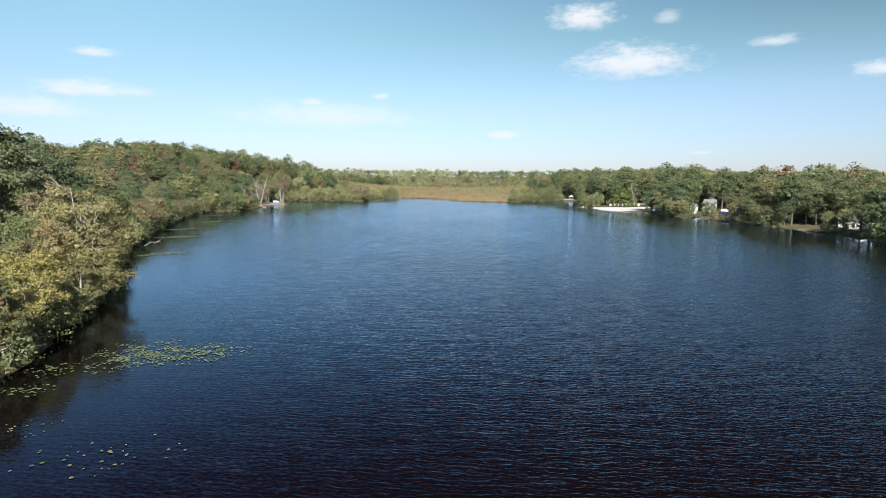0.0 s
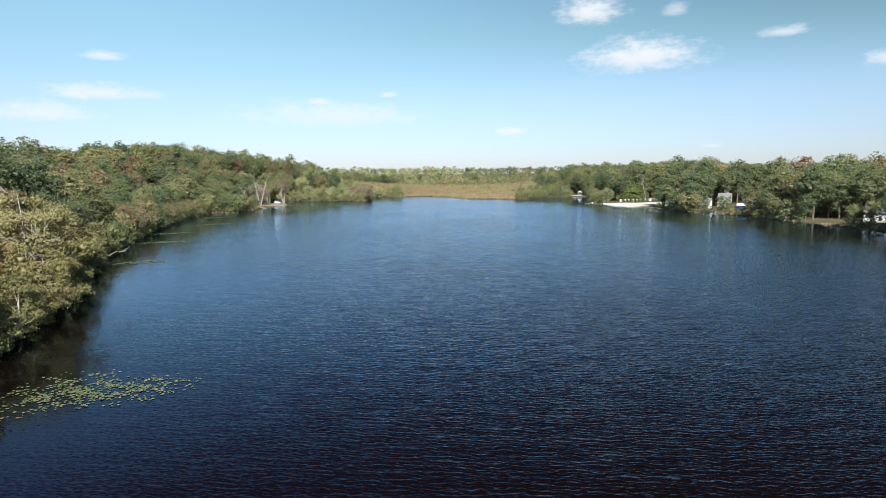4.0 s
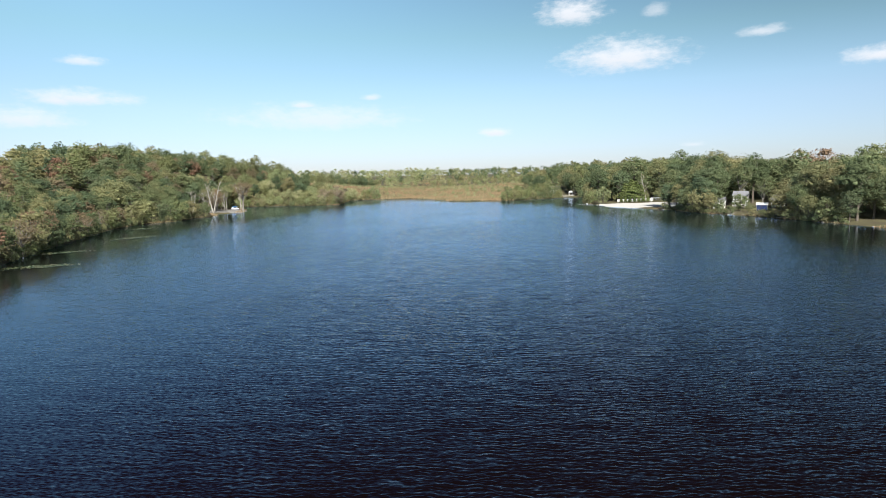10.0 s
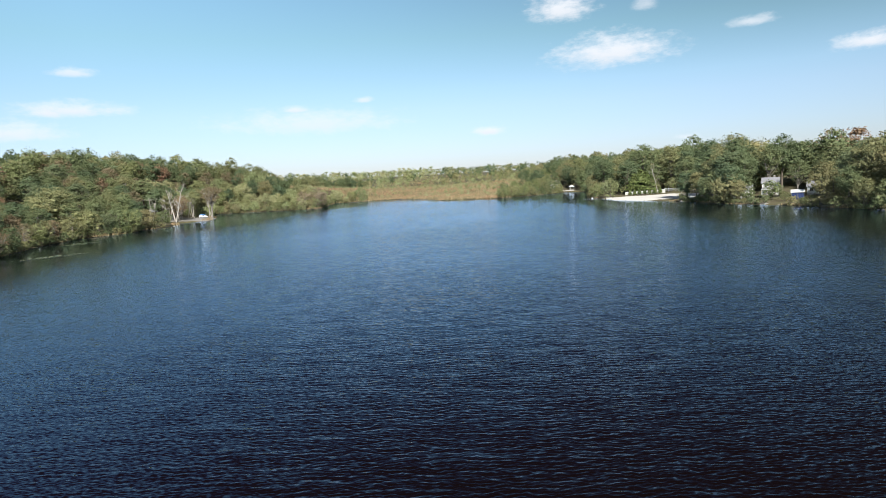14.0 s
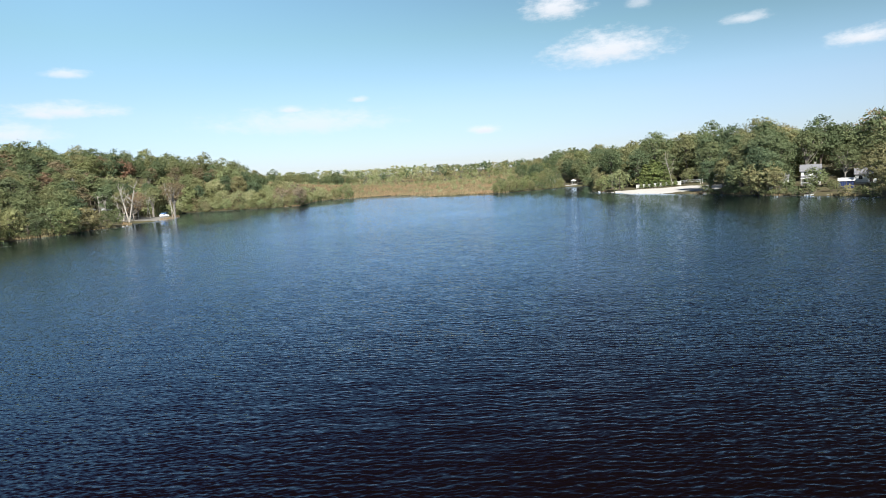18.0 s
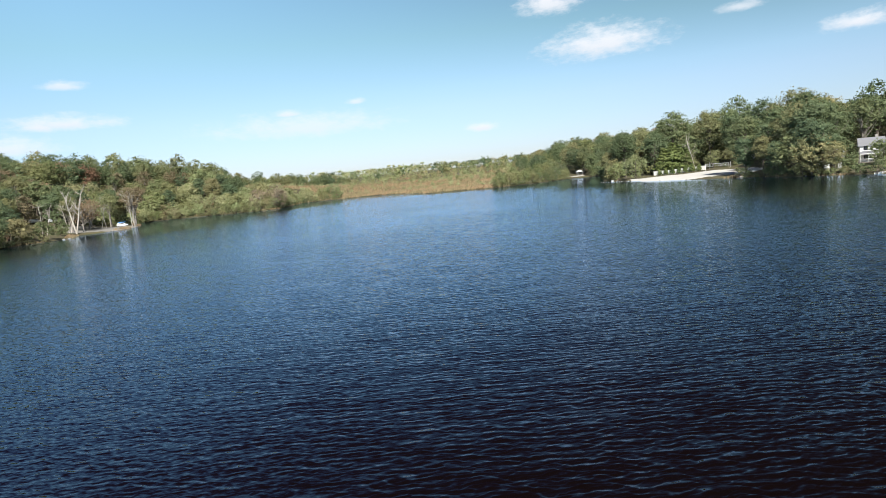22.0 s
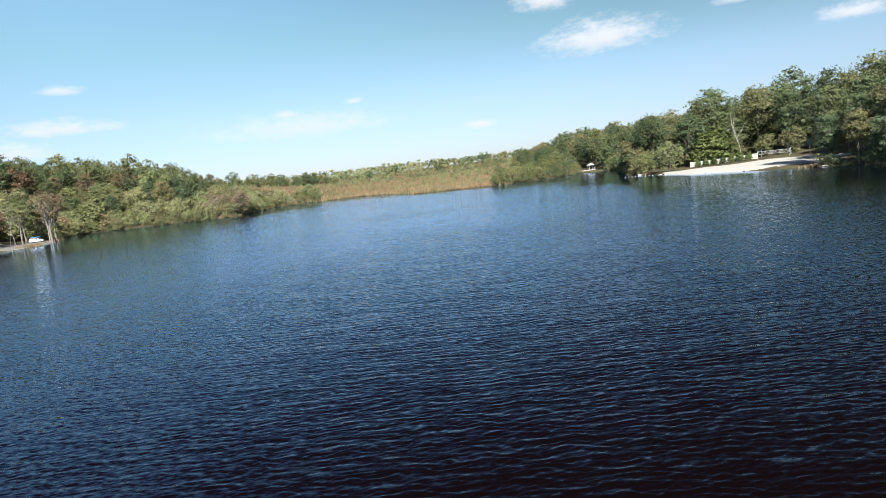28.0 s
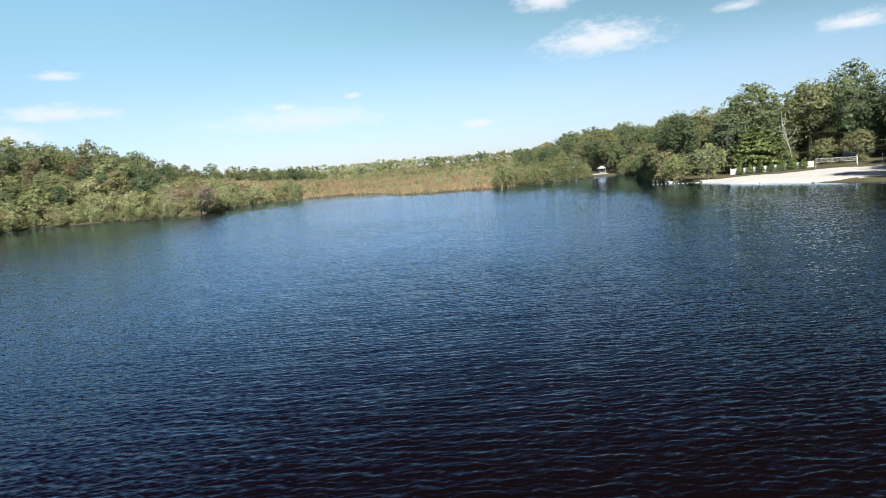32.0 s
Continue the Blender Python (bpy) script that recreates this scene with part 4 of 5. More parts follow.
def house(x, y, turn, w_, d_, wall_h, rise, storeys, label, wall_mat=white_paint, roof_mat=grey_roof, porch=True, base=0.3):
    z = over(x, y)
    root = thing("house", x, y, z - 0.3, turn, label, "house")
    part("foundation", box(w_ + 0.1, d_ + 0.1, base + 0.3, 0, 0, 0), concrete, root)
    b0 = base + 0.3
    part("wall", box(w_, d_, wall_h, 0, 0, b0, 0.03), wall_mat, root)
    # siding boards stand proud of the lake-facing wall
    n = int(wall_h / 0.34)
    board = box(w_ - 0.08, 0.03, 0.28, 0, 0, 0, 0.008)
    me = bpy.data.meshes.new("board")
    board.to_mesh(me)
    board.free()
    me.materials.append(wall_mat)
    for i in range(n):
        o = new("board", me)
        o.parent = root
        o.location = (0, -d_ / 2 - 0.012, b0 + 0.05 + i * 0.34)
    for sx in (-1, 1):
        g = bmesh.new()
        a = [g.verts.new((sx * (w_ / 2 - 0.02), -d_ / 2, b0 + wall_h)), g.verts.new((sx * (w_ / 2 - 0.02), d_ / 2, b0 + wall_h)),
             g.verts.new((sx * (w_ / 2 - 0.02), 0, b0 + wall_h + rise - 0.12))]
        b = [g.verts.new(v.co + Vector((-sx * 0.15, 0, 0))) for v in a]
        g.faces.new(a), g.faces.new(b)
        for i in range(3):
            g.faces.new((a[i], a[(i + 1) % 3], b[(i + 1) % 3], b[i]))
        part("gable_wall", g, wall_mat, root)
    vs, fs = gable(w_, d_, rise)
    roof = part("roof", from_lists([(a, b, c + b0 + wall_h) for a, b, c in vs], fs), roof_mat, root)
    part("chimney", box(0.7, 0.7, 1.6, w_ * 0.22, d_ * 0.1, b0 + wall_h + rise - 0.8), stone, roof)
    per = wall_h / storeys
    cols = max(2, int(w_ / 3.2))
    for s_ in range(storeys):
        for c_ in range(cols):
            xx = -w_ / 2 + (c_ + 0.5) * w_ / cols
            if s_ == 0 and c_ == cols // 2:
                door = part("door", box(1.0, 0.08, 2.05, xx, -d_ / 2 - 0.06, b0), dark_wood, root)
                part("handle", box(0.12, 0.06, 0.04, xx + 0.35, -d_ / 2 - 0.12, b0 + 1.0, 0.01), steel, door)
            else:
                window(root, xx, -d_ / 2, b0 + s_ * per + 0.95, 1.15, 1.25)
    for side in (-1, 1):
        part("corner_board", box(0.16, 0.08, wall_h, side * (w_ / 2 - 0.08), -d_ / 2 - 0.05, b0, 0.01), white_paint, root)
    if porch:
        pd = 2.6
        pr = part("porch_roof", from_lists([(sx * w_ / 2, yy, zz) for sx in (-1, 1) for yy, zz in
                  ((-d_ / 2 - 0.03, b0 + 3.2), (-d_ / 2 - pd, b0 + 2.55), (-d_ / 2 - pd, b0 + 2.38), (-d_ / 2 - 0.03, b0 + 3.0))],
                  [(0, 1, 5, 4), (1, 2, 6, 5), (2, 3, 7, 6), (3, 0, 4, 7), (0, 3, 2, 1), (4, 5, 6, 7)]), roof_mat, root, "dark porch roof")
        part("fascia", box(w_ + 0.1, 0.06, 0.22, 0, -d_ / 2 - pd - 0.03, b0 + 2.36, 0.01), white_paint, pr)
        part("porch_floor", box(w_, pd, 0.16, 0, -d_ / 2 - pd / 2 - 0.03, b0 - 0.1), pale_wood, root)
        k = max(3, int(w_ / 2.4))
        for i in range(k + 1):
            part("post", box(0.14, 0.14, 2.32, -w_ / 2 + 0.1 + i * (w_ - 0.2) / k, -d_ / 2 - pd + 0.15, b0 + 0.06), white_paint, root)
        part("railing", box(w_, 0.06, 0.08, 0, -d_ / 2 - pd + 0.15, b0 + 0.95), white_paint, root)
    return root


house(115.5, 367.5, -27, 6.0, 5.6, 5.2, 2.0, 2, "two-storey white lakeside house with a grey roof and porch", base=0.9)
house(143, 274, -42, 11.0, 8.0, 3.2, 2.6, 1, "single-storey white house among the trees", porch=False)
house(130, 360, -30, 6.0, 6.0, 3.0, 1.8, 1, "small white outbuilding beside the lakeside house", porch=False)
house(117, 462, -35, 8.0, 6.5, 2.8, 2.2, 1, "grey-roofed cottage behind the beach", porch=False)
house(106, 372, -30, 7.0, 6.0, 3.4, 2.0, 1, "small white cottage half hidden by trees", porch=False)
house(50, 612, -4, 8.0, 7.0, 3.0, 2.2, 1, "low brown-roofed house at the head of the lake", roof_mat=dark_wood, porch=False)


def carport(x, y, turn):
    root = thing("boat_shelter", x, y, over(x, y), turn, "boat shelter hung with blue tarpaulin beside the house", "shelter")
    for sx in (-2.1, 2.1):
        for sy in (-1.8, 0, 1.8):
            part("post", box(0.09, 0.09, 2.6, sx, sy, 0), steel, root)
    vs, fs = gable(4.4, 4.0, 0.9, 0.2, 0.05)
    part("canopy", from_lists([(a, b, c + 2.6) for a, b, c in vs], fs), white_paint, root)
    for sx, sy, w_, d_ in ((-1.05, -1.86, 2.0, 0.05), (1.1, -1.86, 1.9, 0.05), (-2.16, 0, 0.05, 3.6)):
        bm = bmesh.new()
        bmesh.ops.create_grid(bm, x_segments=10, y_segments=6, size=0.5)
        for v in bm.verts:
            a, b = v.co.x, v.co.y
            fold = 0.06 * math.sin(a * 19 + b * 3)
            v.co = (sx + (a * w_ if w_ > 1 else fold), sy + (a * d_ if d_ > 1 else fold), 1.25 + b * 2.3)
        bmesh.ops.solidify(bm, geom=bm.faces[:], thickness=0.02)
        part("curtain", bm, blue_tarp, root, "blue tarpaulin curtain")
    return root


carport(118.5, 351.0, -27)


def rowboat(x, y, turn, length, label, z=0.0, seats=3):
    root = thing("rowing_boat", x, y, z, turn, label, "boat")
    secs, vs, fs = 9, [], []
    for i in range(secs):
        u = i / (secs - 1)
        half = 0.62 * math.sin(math.pi * min(1, 0.22 + 0.78 * (1 - u) ** 0.6) / 2) * (1 if u < 0.98 else 0.15) * (1 - 0.85 * u ** 4)
        zz = 0.40 + 0.18 * u * u
        xx = -length / 2 + u * length
        for a, b in ((-1, zz), (-0.8, 0.05), (0, -0.12), (0.8, 0.05), (1, zz), (0.93, zz), (0.72, 0.1), (0, 0.0), (-0.72, 0.1), (-0.93, zz)):
            vs.append((xx, a * half, b))
    for i in range(secs - 1):
        for k in range(10):
            k2 = (k + 1) % 10
            fs.append((i * 10 + k, i * 10 + k2, (i + 1) * 10 + k2, (i + 1) * 10 + k))
    fs += [tuple(range(10)), tuple(range((secs - 1) * 10, secs * 10))]
    part("hull", from_lists(vs, fs), hull_white, root)
    for i in range(seats):
        part("thwart", box(0.24, 0.95, 0.04, -length * 0.3 + i * length * 0.26, 0, 0.28, 0.008), pale_wood, root)
    return root


rowboat(101.5, 339.3, 20, 4.6, "white rowing boat moored at the house landing")
rowboat(121.3, 229, 35, 3.0, "small white rowing boat moored off the bank")
rowboat(107, 332.5, 60, 3.6, "small white rowing boat by the bank")
rowboat(55.5, 452, 80, 3.8, "pale rowing boat drawn up under the trees", 0.1)


def jetty(x, y, turn, length, width, label, mat=dark_wood, z=0.45):
    root = thing("jetty", x, y, 0, turn, label, "jetty")
    n = int(length / 0.22)
    bm = box(0.19, width, 0.05, 0, 0, 0, 0.006)
    me = bpy.data.meshes.new("plank")
    bm.to_mesh(me)
    bm.free()
    me.materials.append(mat)
    for i in range(n):
        o = new("plank", me)
        o.parent = root
        o.location = (i * 0.22, rng.uniform(-0.02, 0.02), z + rng.uniform(-0.006, 0.006))
    for sy in (-1, 1):
        part("beam", box(length, 0.12, 0.16, length / 2 - 0.1, sy * (width / 2 - 0.15), z - 0.165), mat, root)
        for i in range(max(2, int(length / 2))):
            part("pile", box(0.16, 0.16, 2.2 + z, 0.3 + i * 2.0, sy * (width / 2 - 0.05), -1.6, 0.03), mat, root)
    return root


jetty(88, 389, 205, 6.0, 2.2, "low dark timber jetty at the end of the beach", dark_wood, 0.6)
jetty(103, 341, 215, 4.5, 1.3, "short timber jetty in front of the house", pale_wood)
jetty(113.5, 316, 200, 5.0, 1.3, "narrow timber jetty under the trees", pale_wood)
jetty(124, 262, 195, 3.0, 1.2, "short plank jetty on the grassy bank", pale_wood)
jetty(64, 590, 230, 7.0, 1.6, "pale timber landing at the head of the lake", pale_wood)
jetty(-154, 408, 10, 4.0, 1.6, "short pale landing stage by the parking place", pale_wood, 0.35)



def gazebo(x, y, turn):
    root = thing("gazebo", x, y, over(x, y), turn, "small white gazebo at the head of the lake", "gazebo")
    part("floor", box(3.4, 3.4, 0.2, 0, 0, 0), concrete, root)
    for sx in (-1.5, 1.5):
        for sy in (-1.5, 1.5):
            part("post", box(0.16, 0.16, 2.3, sx, sy, 0.2), white_paint, root)
    part("roof", from_lists([(-2, -2, 2.5), (2, -2, 2.5), (2, 2, 2.5), (-2, 2, 2.5), (-2, -2, 2.38), (2, -2, 2.38), (2, 2, 2.38), (-2, 2, 2.38), (0, 0, 3.7)],
         [(0, 1, 8), (1, 2, 8), (2, 3, 8), (3, 0, 8), (0, 4, 5, 1), (1, 5, 6, 2), (2, 6, 7, 3), (3, 7, 4, 0), (4, 7, 6, 5)]), white_paint, root)
    for sx, sy, w_, d_ in ((-1.5, 0, 0.08, 2.8), (1.5, 0, 0.08, 2.8), (0, 1.5, 2.8, 0.08)):
        part("railing", box(w_, d_, 0.1, sx, sy, 1.0), white_paint, root)
    return root


gazebo(62, 594, 10)
bank_wall = thing("stone_wall", 58, 583, over(58, 583) - 0.2, 28, "low pale stone wall along the far bank", "wall")
for i in range(14):
    part("block", box(0.95, 0.5, 0.6 + 0.12 * (i % 3), -6.5 + i, 0, 0, 0.05), concrete, bank_wall)

# the bathing beach
bx_, by_ = np.meshgrid(np.arange(48, 118, 1.0), np.arange(372, 462, 1.0))
bd = shore_distance(bx_, by_)
bmask = beach_mask(bx_, by_)
bz = land(bx_, by_, bd) + 0.12 * bmask - 0.06 + 0.03 * np.sin(bx_ * 1.3) * np.sin(by_ * 1.7)
nby, nbx = bx_.shape
ids = np.arange(nbx * nby).reshape(nby, nbx)
bq = np.stack([ids[:-1, :-1], ids[:-1, 1:], ids[1:, 1:], ids[1:, :-1]], -1).reshape(-1, 4)
keepq = (bmask.ravel()[bq].max(1) > 0) & (bd.ravel()[bq].max(1) > -2)
beach = mesh_object("beach", np.stack([bx_.ravel(), by_.ravel(), bz.ravel()], 1), bq[keepq], m_sand, smooth=True)
tagged(beach, "pale sand of a small bathing beach", "beach", kind="structure")

# fence panels between clipped conifers behind the beach
CON = quick_mesh("foliage", *crown_of([(np.array([0, 0, 0.35 + 0.28 * i]), 0.62 - 0.055 * i) for i in range(10)], 1500, 0.11), leaf_mats["conifer"])
STEM = quick_mesh("stem", *tube([(0, 0, -0.2), (0, 0, 1.4), (0, 0, 2.9)], [0.08, 0.06, 0.02], 6), bark)


def conifer(x, y, h, label="clipped columnar conifer behind the beach", wide=1.0):
    root = new("conifer", None)
    s_ = h / 3.2
    root.matrix_basis = pose(x, y, over(x, y), 0, 0, rng.uniform(0, 360)) @ Matrix.Diagonal((s_ * wide, s_ * wide, s_, 1))
    for nm, me in (("stem", STEM), ("foliage", CON)):
        o = new(nm, me)
        o.parent = root
    return tagged(root, label, "conifer", "conifers behind the beach")


def fence_panel(x, y, turn, w_=2.7, h_=2.0):
    root = thing("fence_panel", x, y, over(x, y) - 0.03, turn, "white vinyl fence panel between conifers", "fence", "fence panels behind the beach")
    n = 9
    for i in range(n):
        part("slat", box(w_ / n - 0.015, 0.03, h_ - 0.2, -w_ / 2 + (i + 0.5) * w_ / n, 0, 0.1, 0.006), vinyl, root)
    for zz in (0.12, h_ - 0.16):
        part("rail", box(w_, 0.07, 0.1, 0, 0, zz, 0.01), vinyl, root)
    for sx in (-1, 1):
        part("post", box(0.12, 0.12, h_ + 0.1, sx * (w_ / 2 + 0.06), 0, 0, 0.015), vinyl, root)
    return root


for i in range(8):
    u = i / 7
    x, y = 75.5 + 16.5 * u, 453 - 9.5 * u
    fence_panel(x, y, -30)
    if i < 7:
        conifer(x + 1.25, y - 1.9, (2.4, 2.2, 2.3, 2.9, 3.3, 3.8, 3.4)[i])
for x, y, h in ((80, 458, 12.5), (83.5, 456.5, 14.5), (86.5, 456, 13.0), (89, 454, 11.0), (85, 460, 13.5), (99, 448, 4.2), (97, 451, 4.6)):
    conifer(x, y, h, "tall golden-green conifer behind the fence" if h > 6 else "dark clipped conifer beside the sand", 1.5)
for i in range(7):
    u = (i + 0.5) / 7
    conifer(75.0 + 16.5 * u, 452.2 - 9.5 * u, 3.0 + 0.5 * (i % 3), "dark clipped conifer between the fence panels", 1.2)
    SPOTS.append((x, y))


def volleyball_net(ax, ay, bx, by):
    z = over((ax + bx) / 2, (ay + by) / 2)
    ln = math.hypot(bx - ax, by - ay)
    root = thing("volleyball_net", ax, ay, z, math.degrees(math.atan2(by - ay, bx - ax)), "white volleyball net strung between two posts on the sand", "net")
    for xx in (0, ln):
        v, f_ = tube([(xx, 0, -0.6), (xx, 0, 1.2), (xx, 0, 2.55)], [0.06, 0.06, 0.055], 8)
        part("post", from_lists(v, f_), white_paint, root)
    for zz, th in ((2.43, 0.09), (1.45, 0.06)):
        part("band", box(ln, 0.02, th, ln / 2, 0, zz - th / 2, 0.004), netting, root)
    bm = bmesh.new()
    for i in range(int(ln / 0.3)):
        bmesh.ops.create_cube(bm, size=1, matrix=Matrix.Translation((0.15 + i * 0.3, 0, 1.94)) @ Matrix.Diagonal((0.014, 0.014, 0.95, 1)))
    for i in range(5):
        bmesh.ops.create_cube(bm, size=1, matrix=Matrix.Translation((ln / 2, 0, 1.55 + i * 0.18)) @ Matrix.Diagonal((ln, 0.014, 0.014, 1)))
    part("mesh", bm, netting, root, "square white cord mesh")
    return root


volleyball_net(91.5, 438.5, 98.5, 431.5)


def bollard(x, y, h, mat, label):
    root = thing("post", x, y, over(x, y) - 0.1, 0, label, "post")
    v, f_ = tube([(0, 0, -0.3), (0, 0, h * 0.6), (0, 0, h)], [0.09, 0.09, 0.08], 8)
    part("shaft", from_lists(v, f_), mat, root)
    part("cap", box(0.24, 0.24, 0.08, 0, 0, h, 0.02), mat, root)
    return root


bollard(101, 436, 2.4, white_paint, "white lamp post beside the volleyball net")
bollard(104, 430, 2.2, white_paint, "white post at the edge of the sand")
bollard(96, 446, 3.0, steel, "slim grey lamp post behind the sand")
for x, y in ((100, 440), (103, 436), (97.5, 443), (106, 428), (104, 440)):
    plant("bush%d" % int(rng.integers(3)), x, y, rng.uniform(1.4, 2.2), label="rounded shrub at the back of the beach")

# swimming-line floats
for i in range(9):
    u = i / 8
    root = thing("float", 50.5 + 7.0 * u, 452 - 10 * u, 0.0, 0, "small white float on the swimming line", "float", "swimming-line floats")
    bm = bmesh.new()
    bmesh.ops.create_uvsphere(bm, u_segments=10, v_segments=6, radius=0.2)
    for v in bm.verts:
        v.co.z *= 0.8
    part("ball", bm, vinyl, root, smooth=True)
    part("ring", box(0.1, 0.1, 0.06, 0, 0, 0.14, 0.01), rubber, root)


def picnic_table(x, y, turn, label="weathered picnic table under the trees"):
    root = thing("picnic_table", x, y, over(x, y), turn, label, "table", "picnic tables")
    for i in range(5):
        part("board", box(1.9, 0.14, 0.04, 0, -0.31 + i * 0.155, 0.71, 0.006), pale_wood, root)
    for sy in (-0.72, 0.72):
        part("seat", box(1.9, 0.26, 0.04, 0, sy, 0.42, 0.006), pale_wood, root)
    for sx in (-0.7, 0.7):
        part("beam", box(0.09, 1.6, 0.09, sx, 0, 0.33, 0.006), pale_wood, root)
        for sg in (-1, 1):
            v, f_ = tube([(sx, sg * 0.6, 0), (sx, sg * 0.22, 0.7)], [0.05, 0.05], 4)
            part("leg", from_lists(v, f_), pale_wood, root)
    return root


picnic_table(126, 268, 20, "weathered picnic table on the grassy bank")
picnic_table(-172, 421, 60)
picnic_table(-176, 428, 20)


def car(x, y, turn, label):
    """A white estate car with its wheels, glass and lights."""
    root = thing("car", x, y, over(x, y) - 0.02, turn, label, "car")
    prof = [(-2.25, 0.35), (-2.3, 0.85), (-2.15, 1.0), (-1.95, 1.55), (-1.6, 1.68), (0.5, 1.66), (1.15, 1.1), (2.1, 0.95), (2.28, 0.7), (2.25, 0.35)]
    vs, fs, n = [], [], len(prof)
    for sy, tuck in ((-1, 0), (1, 0)):
        for a, b in prof:
            vs.append((a, sy * (0.9 - (0.16 if b > 1.05 else 0.0)), b))
    fs = [tuple(range(n)), tuple(range(n, 2 * n))] + [(i, (i + 1) % n, n + (i + 1) % n, n + i) for i in range(n)]
    bm = from_lists(vs, fs)
    bmesh.ops.bevel(bm, geom=bm.edges[:], offset=0.04, segments=1, affect="EDGES")
    body = part("body", bm, car_white, root)
    for sy in (-1, 1):
        part("side_window", from_lists([(-1.75, sy * 0.80, 1.1), (0.75, sy * 0.80, 1.1), (0.35, sy * 0.755, 1.56), (-1.65, sy * 0.755, 1.56),
             (-1.75, sy * 0.70, 1.1), (0.75, sy * 0.70, 1.1), (0.35, sy * 0.70, 1.56), (-1.65, sy * 0.70, 1.56)],
             [(0, 1, 2, 3), (4, 5, 6, 7), (0, 1, 5, 4), (1, 2, 6, 5), (2, 3, 7, 6), (3, 0, 4, 7)]), m_glass, body)
        part("headlight", box(0.08, 0.35, 0.14, 2.26, sy * 0.62, 0.68), steel, body)
        part("rear_light", box(0.08, 0.2, 0.3, -2.26, sy * 0.74, 0.75), red_paint, body)
        for wx in (-1.4, 1.4):
            v, f_ = tube([(wx, sy * 0.70, 0.34), (wx, sy * 0.93, 0.34)], [0.34, 0.34], 14)
            wheel = part("wheel", from_lists(v, f_ + [tuple(range(14))]), rubber, root)
            v, f_ = tube([(wx, sy * 0.90, 0.34), (wx, sy * 0.945, 0.34)], [0.2, 0.19], 10)
            part("rim", from_lists(v, f_ + [tuple(range(10))]), steel, wheel)
    part("windscreen", from_lists([(0.56, -0.68, 1.6), (0.56, 0.68, 1.6), (1.12, 0.74, 1.14), (1.12, -0.74, 1.14), (0.5, -0.68, 1.58), (0.5, 0.68, 1.58), (1.05, 0.74, 1.12), (1.05, -0.74, 1.12)],
         [(0, 1, 2, 3), (4, 5, 6, 7), (0, 1, 5, 4), (1, 2, 6, 5), (2, 3, 7, 6), (3, 0, 4, 7)]), m_glass, body)
    for bx in (-1.2, 0.2):
        part("roof_bar", box(0.06, 1.4, 0.06, bx, 0, 1.68, 0.01), rubber, root)
    return root


c1 = car(-165.5, 433, 25, "white estate car with roof bars parked at the lake landing")
car(-186, 418, 70, "white car parked under the trees")
car(-190, 412, 75, "white car parked among tree trunks")


def kayak(x, y, z, turn):
    root = thing("kayak", x, y, z, turn, "bright blue kayak tied on a car roof", "kayak")
    vs, fs = [], []
    for i in range(11):
        u = i / 10
        r_ = max(0.02, 0.33 * math.sin(math.pi * u) ** 0.6)
        for k in range(10):
            a = 2 * math.pi * k / 10
            vs.append((-1.8 + 3.6 * u, math.cos(a) * r_, 0.2 + math.sin(a) * r_ * 0.55 + 0.1 * (2 * u - 1) ** 4))
    for i in range(10):
        for k in range(10):
            k2 = (k + 1) % 10
            fs.append((i * 10 + k, i * 10 + k2, i * 10 + 10 + k2, i * 10 + 10 + k))
    fs += [tuple(range(10)), tuple(range(100, 110))]
    part("hull", from_lists(vs, fs), kayak_blue, root, smooth=True)
    part("seat_well", box(0.7, 0.36, 0.05, 0, 0, 0.37, 0.02), rubber, root)
    return root


kayak(-165.7, 433, over(-165.5, 433) + 1.72, 25)

# landing: gravel apron where the cars stand
lx, ly = np.meshgrid(np.arange(-198, -148, 1.0), np.arange(398, 450, 1.0))
lm = np.clip((1.0 - np.sqrt(((lx + 166) / 15) ** 2 + ((ly - 421) / 18) ** 2)) / 0.15, 0, 1)
ld = shore_distance(lx, ly)
lz = land(lx, ly, ld) + 0.10 * lm - 0.05
ids = np.arange(lx.size).reshape(lx.shape)
lq = np.stack([ids[:-1, :-1], ids[:-1, 1:], ids[1:, 1:], ids[1:, :-1]], -1).reshape(-1, 4)
kq = (lm.ravel()[lq].max(1) > 0) & (ld.ravel()[lq].max(1) > -1)
landing = mesh_object("landing", np.stack([lx.ravel(), ly.ravel(), lz.ravel()], 1), lq[kq], gravel, smooth=True)
tagged(landing, "pale gravel landing at the lakeside", "landing", kind="structure")

# the road behind the near bank
rd = [(-150, 200), (-132, 174), (-118, 150), (-104, 130), (-88, 108)]
vs, fs = [], []
for i in range(len(rd)):
    a, b = np.array(rd[max(0, i - 1)], float), np.array(rd[min(len(rd) - 1, i + 1)], float)
    e = (b - a) / np.hypot(*(b - a))
    nrm = np.array([-e[1], e[0]])
    for k in (-2.8, 2.8):
        q = np.array(rd[i]) + nrm * k
        vs.append((q[0], q[1], float(land(rd[i][0], rd[i][1])) + 0.35))
    if i:
        fs.append((2 * i - 2, 2 * i - 1, 2 * i + 1, 2 * i))
tagged(mesh_object("road", vs, fs, asphalt), "narrow grey asphalt lane behind the bank", "road", kind="structure")


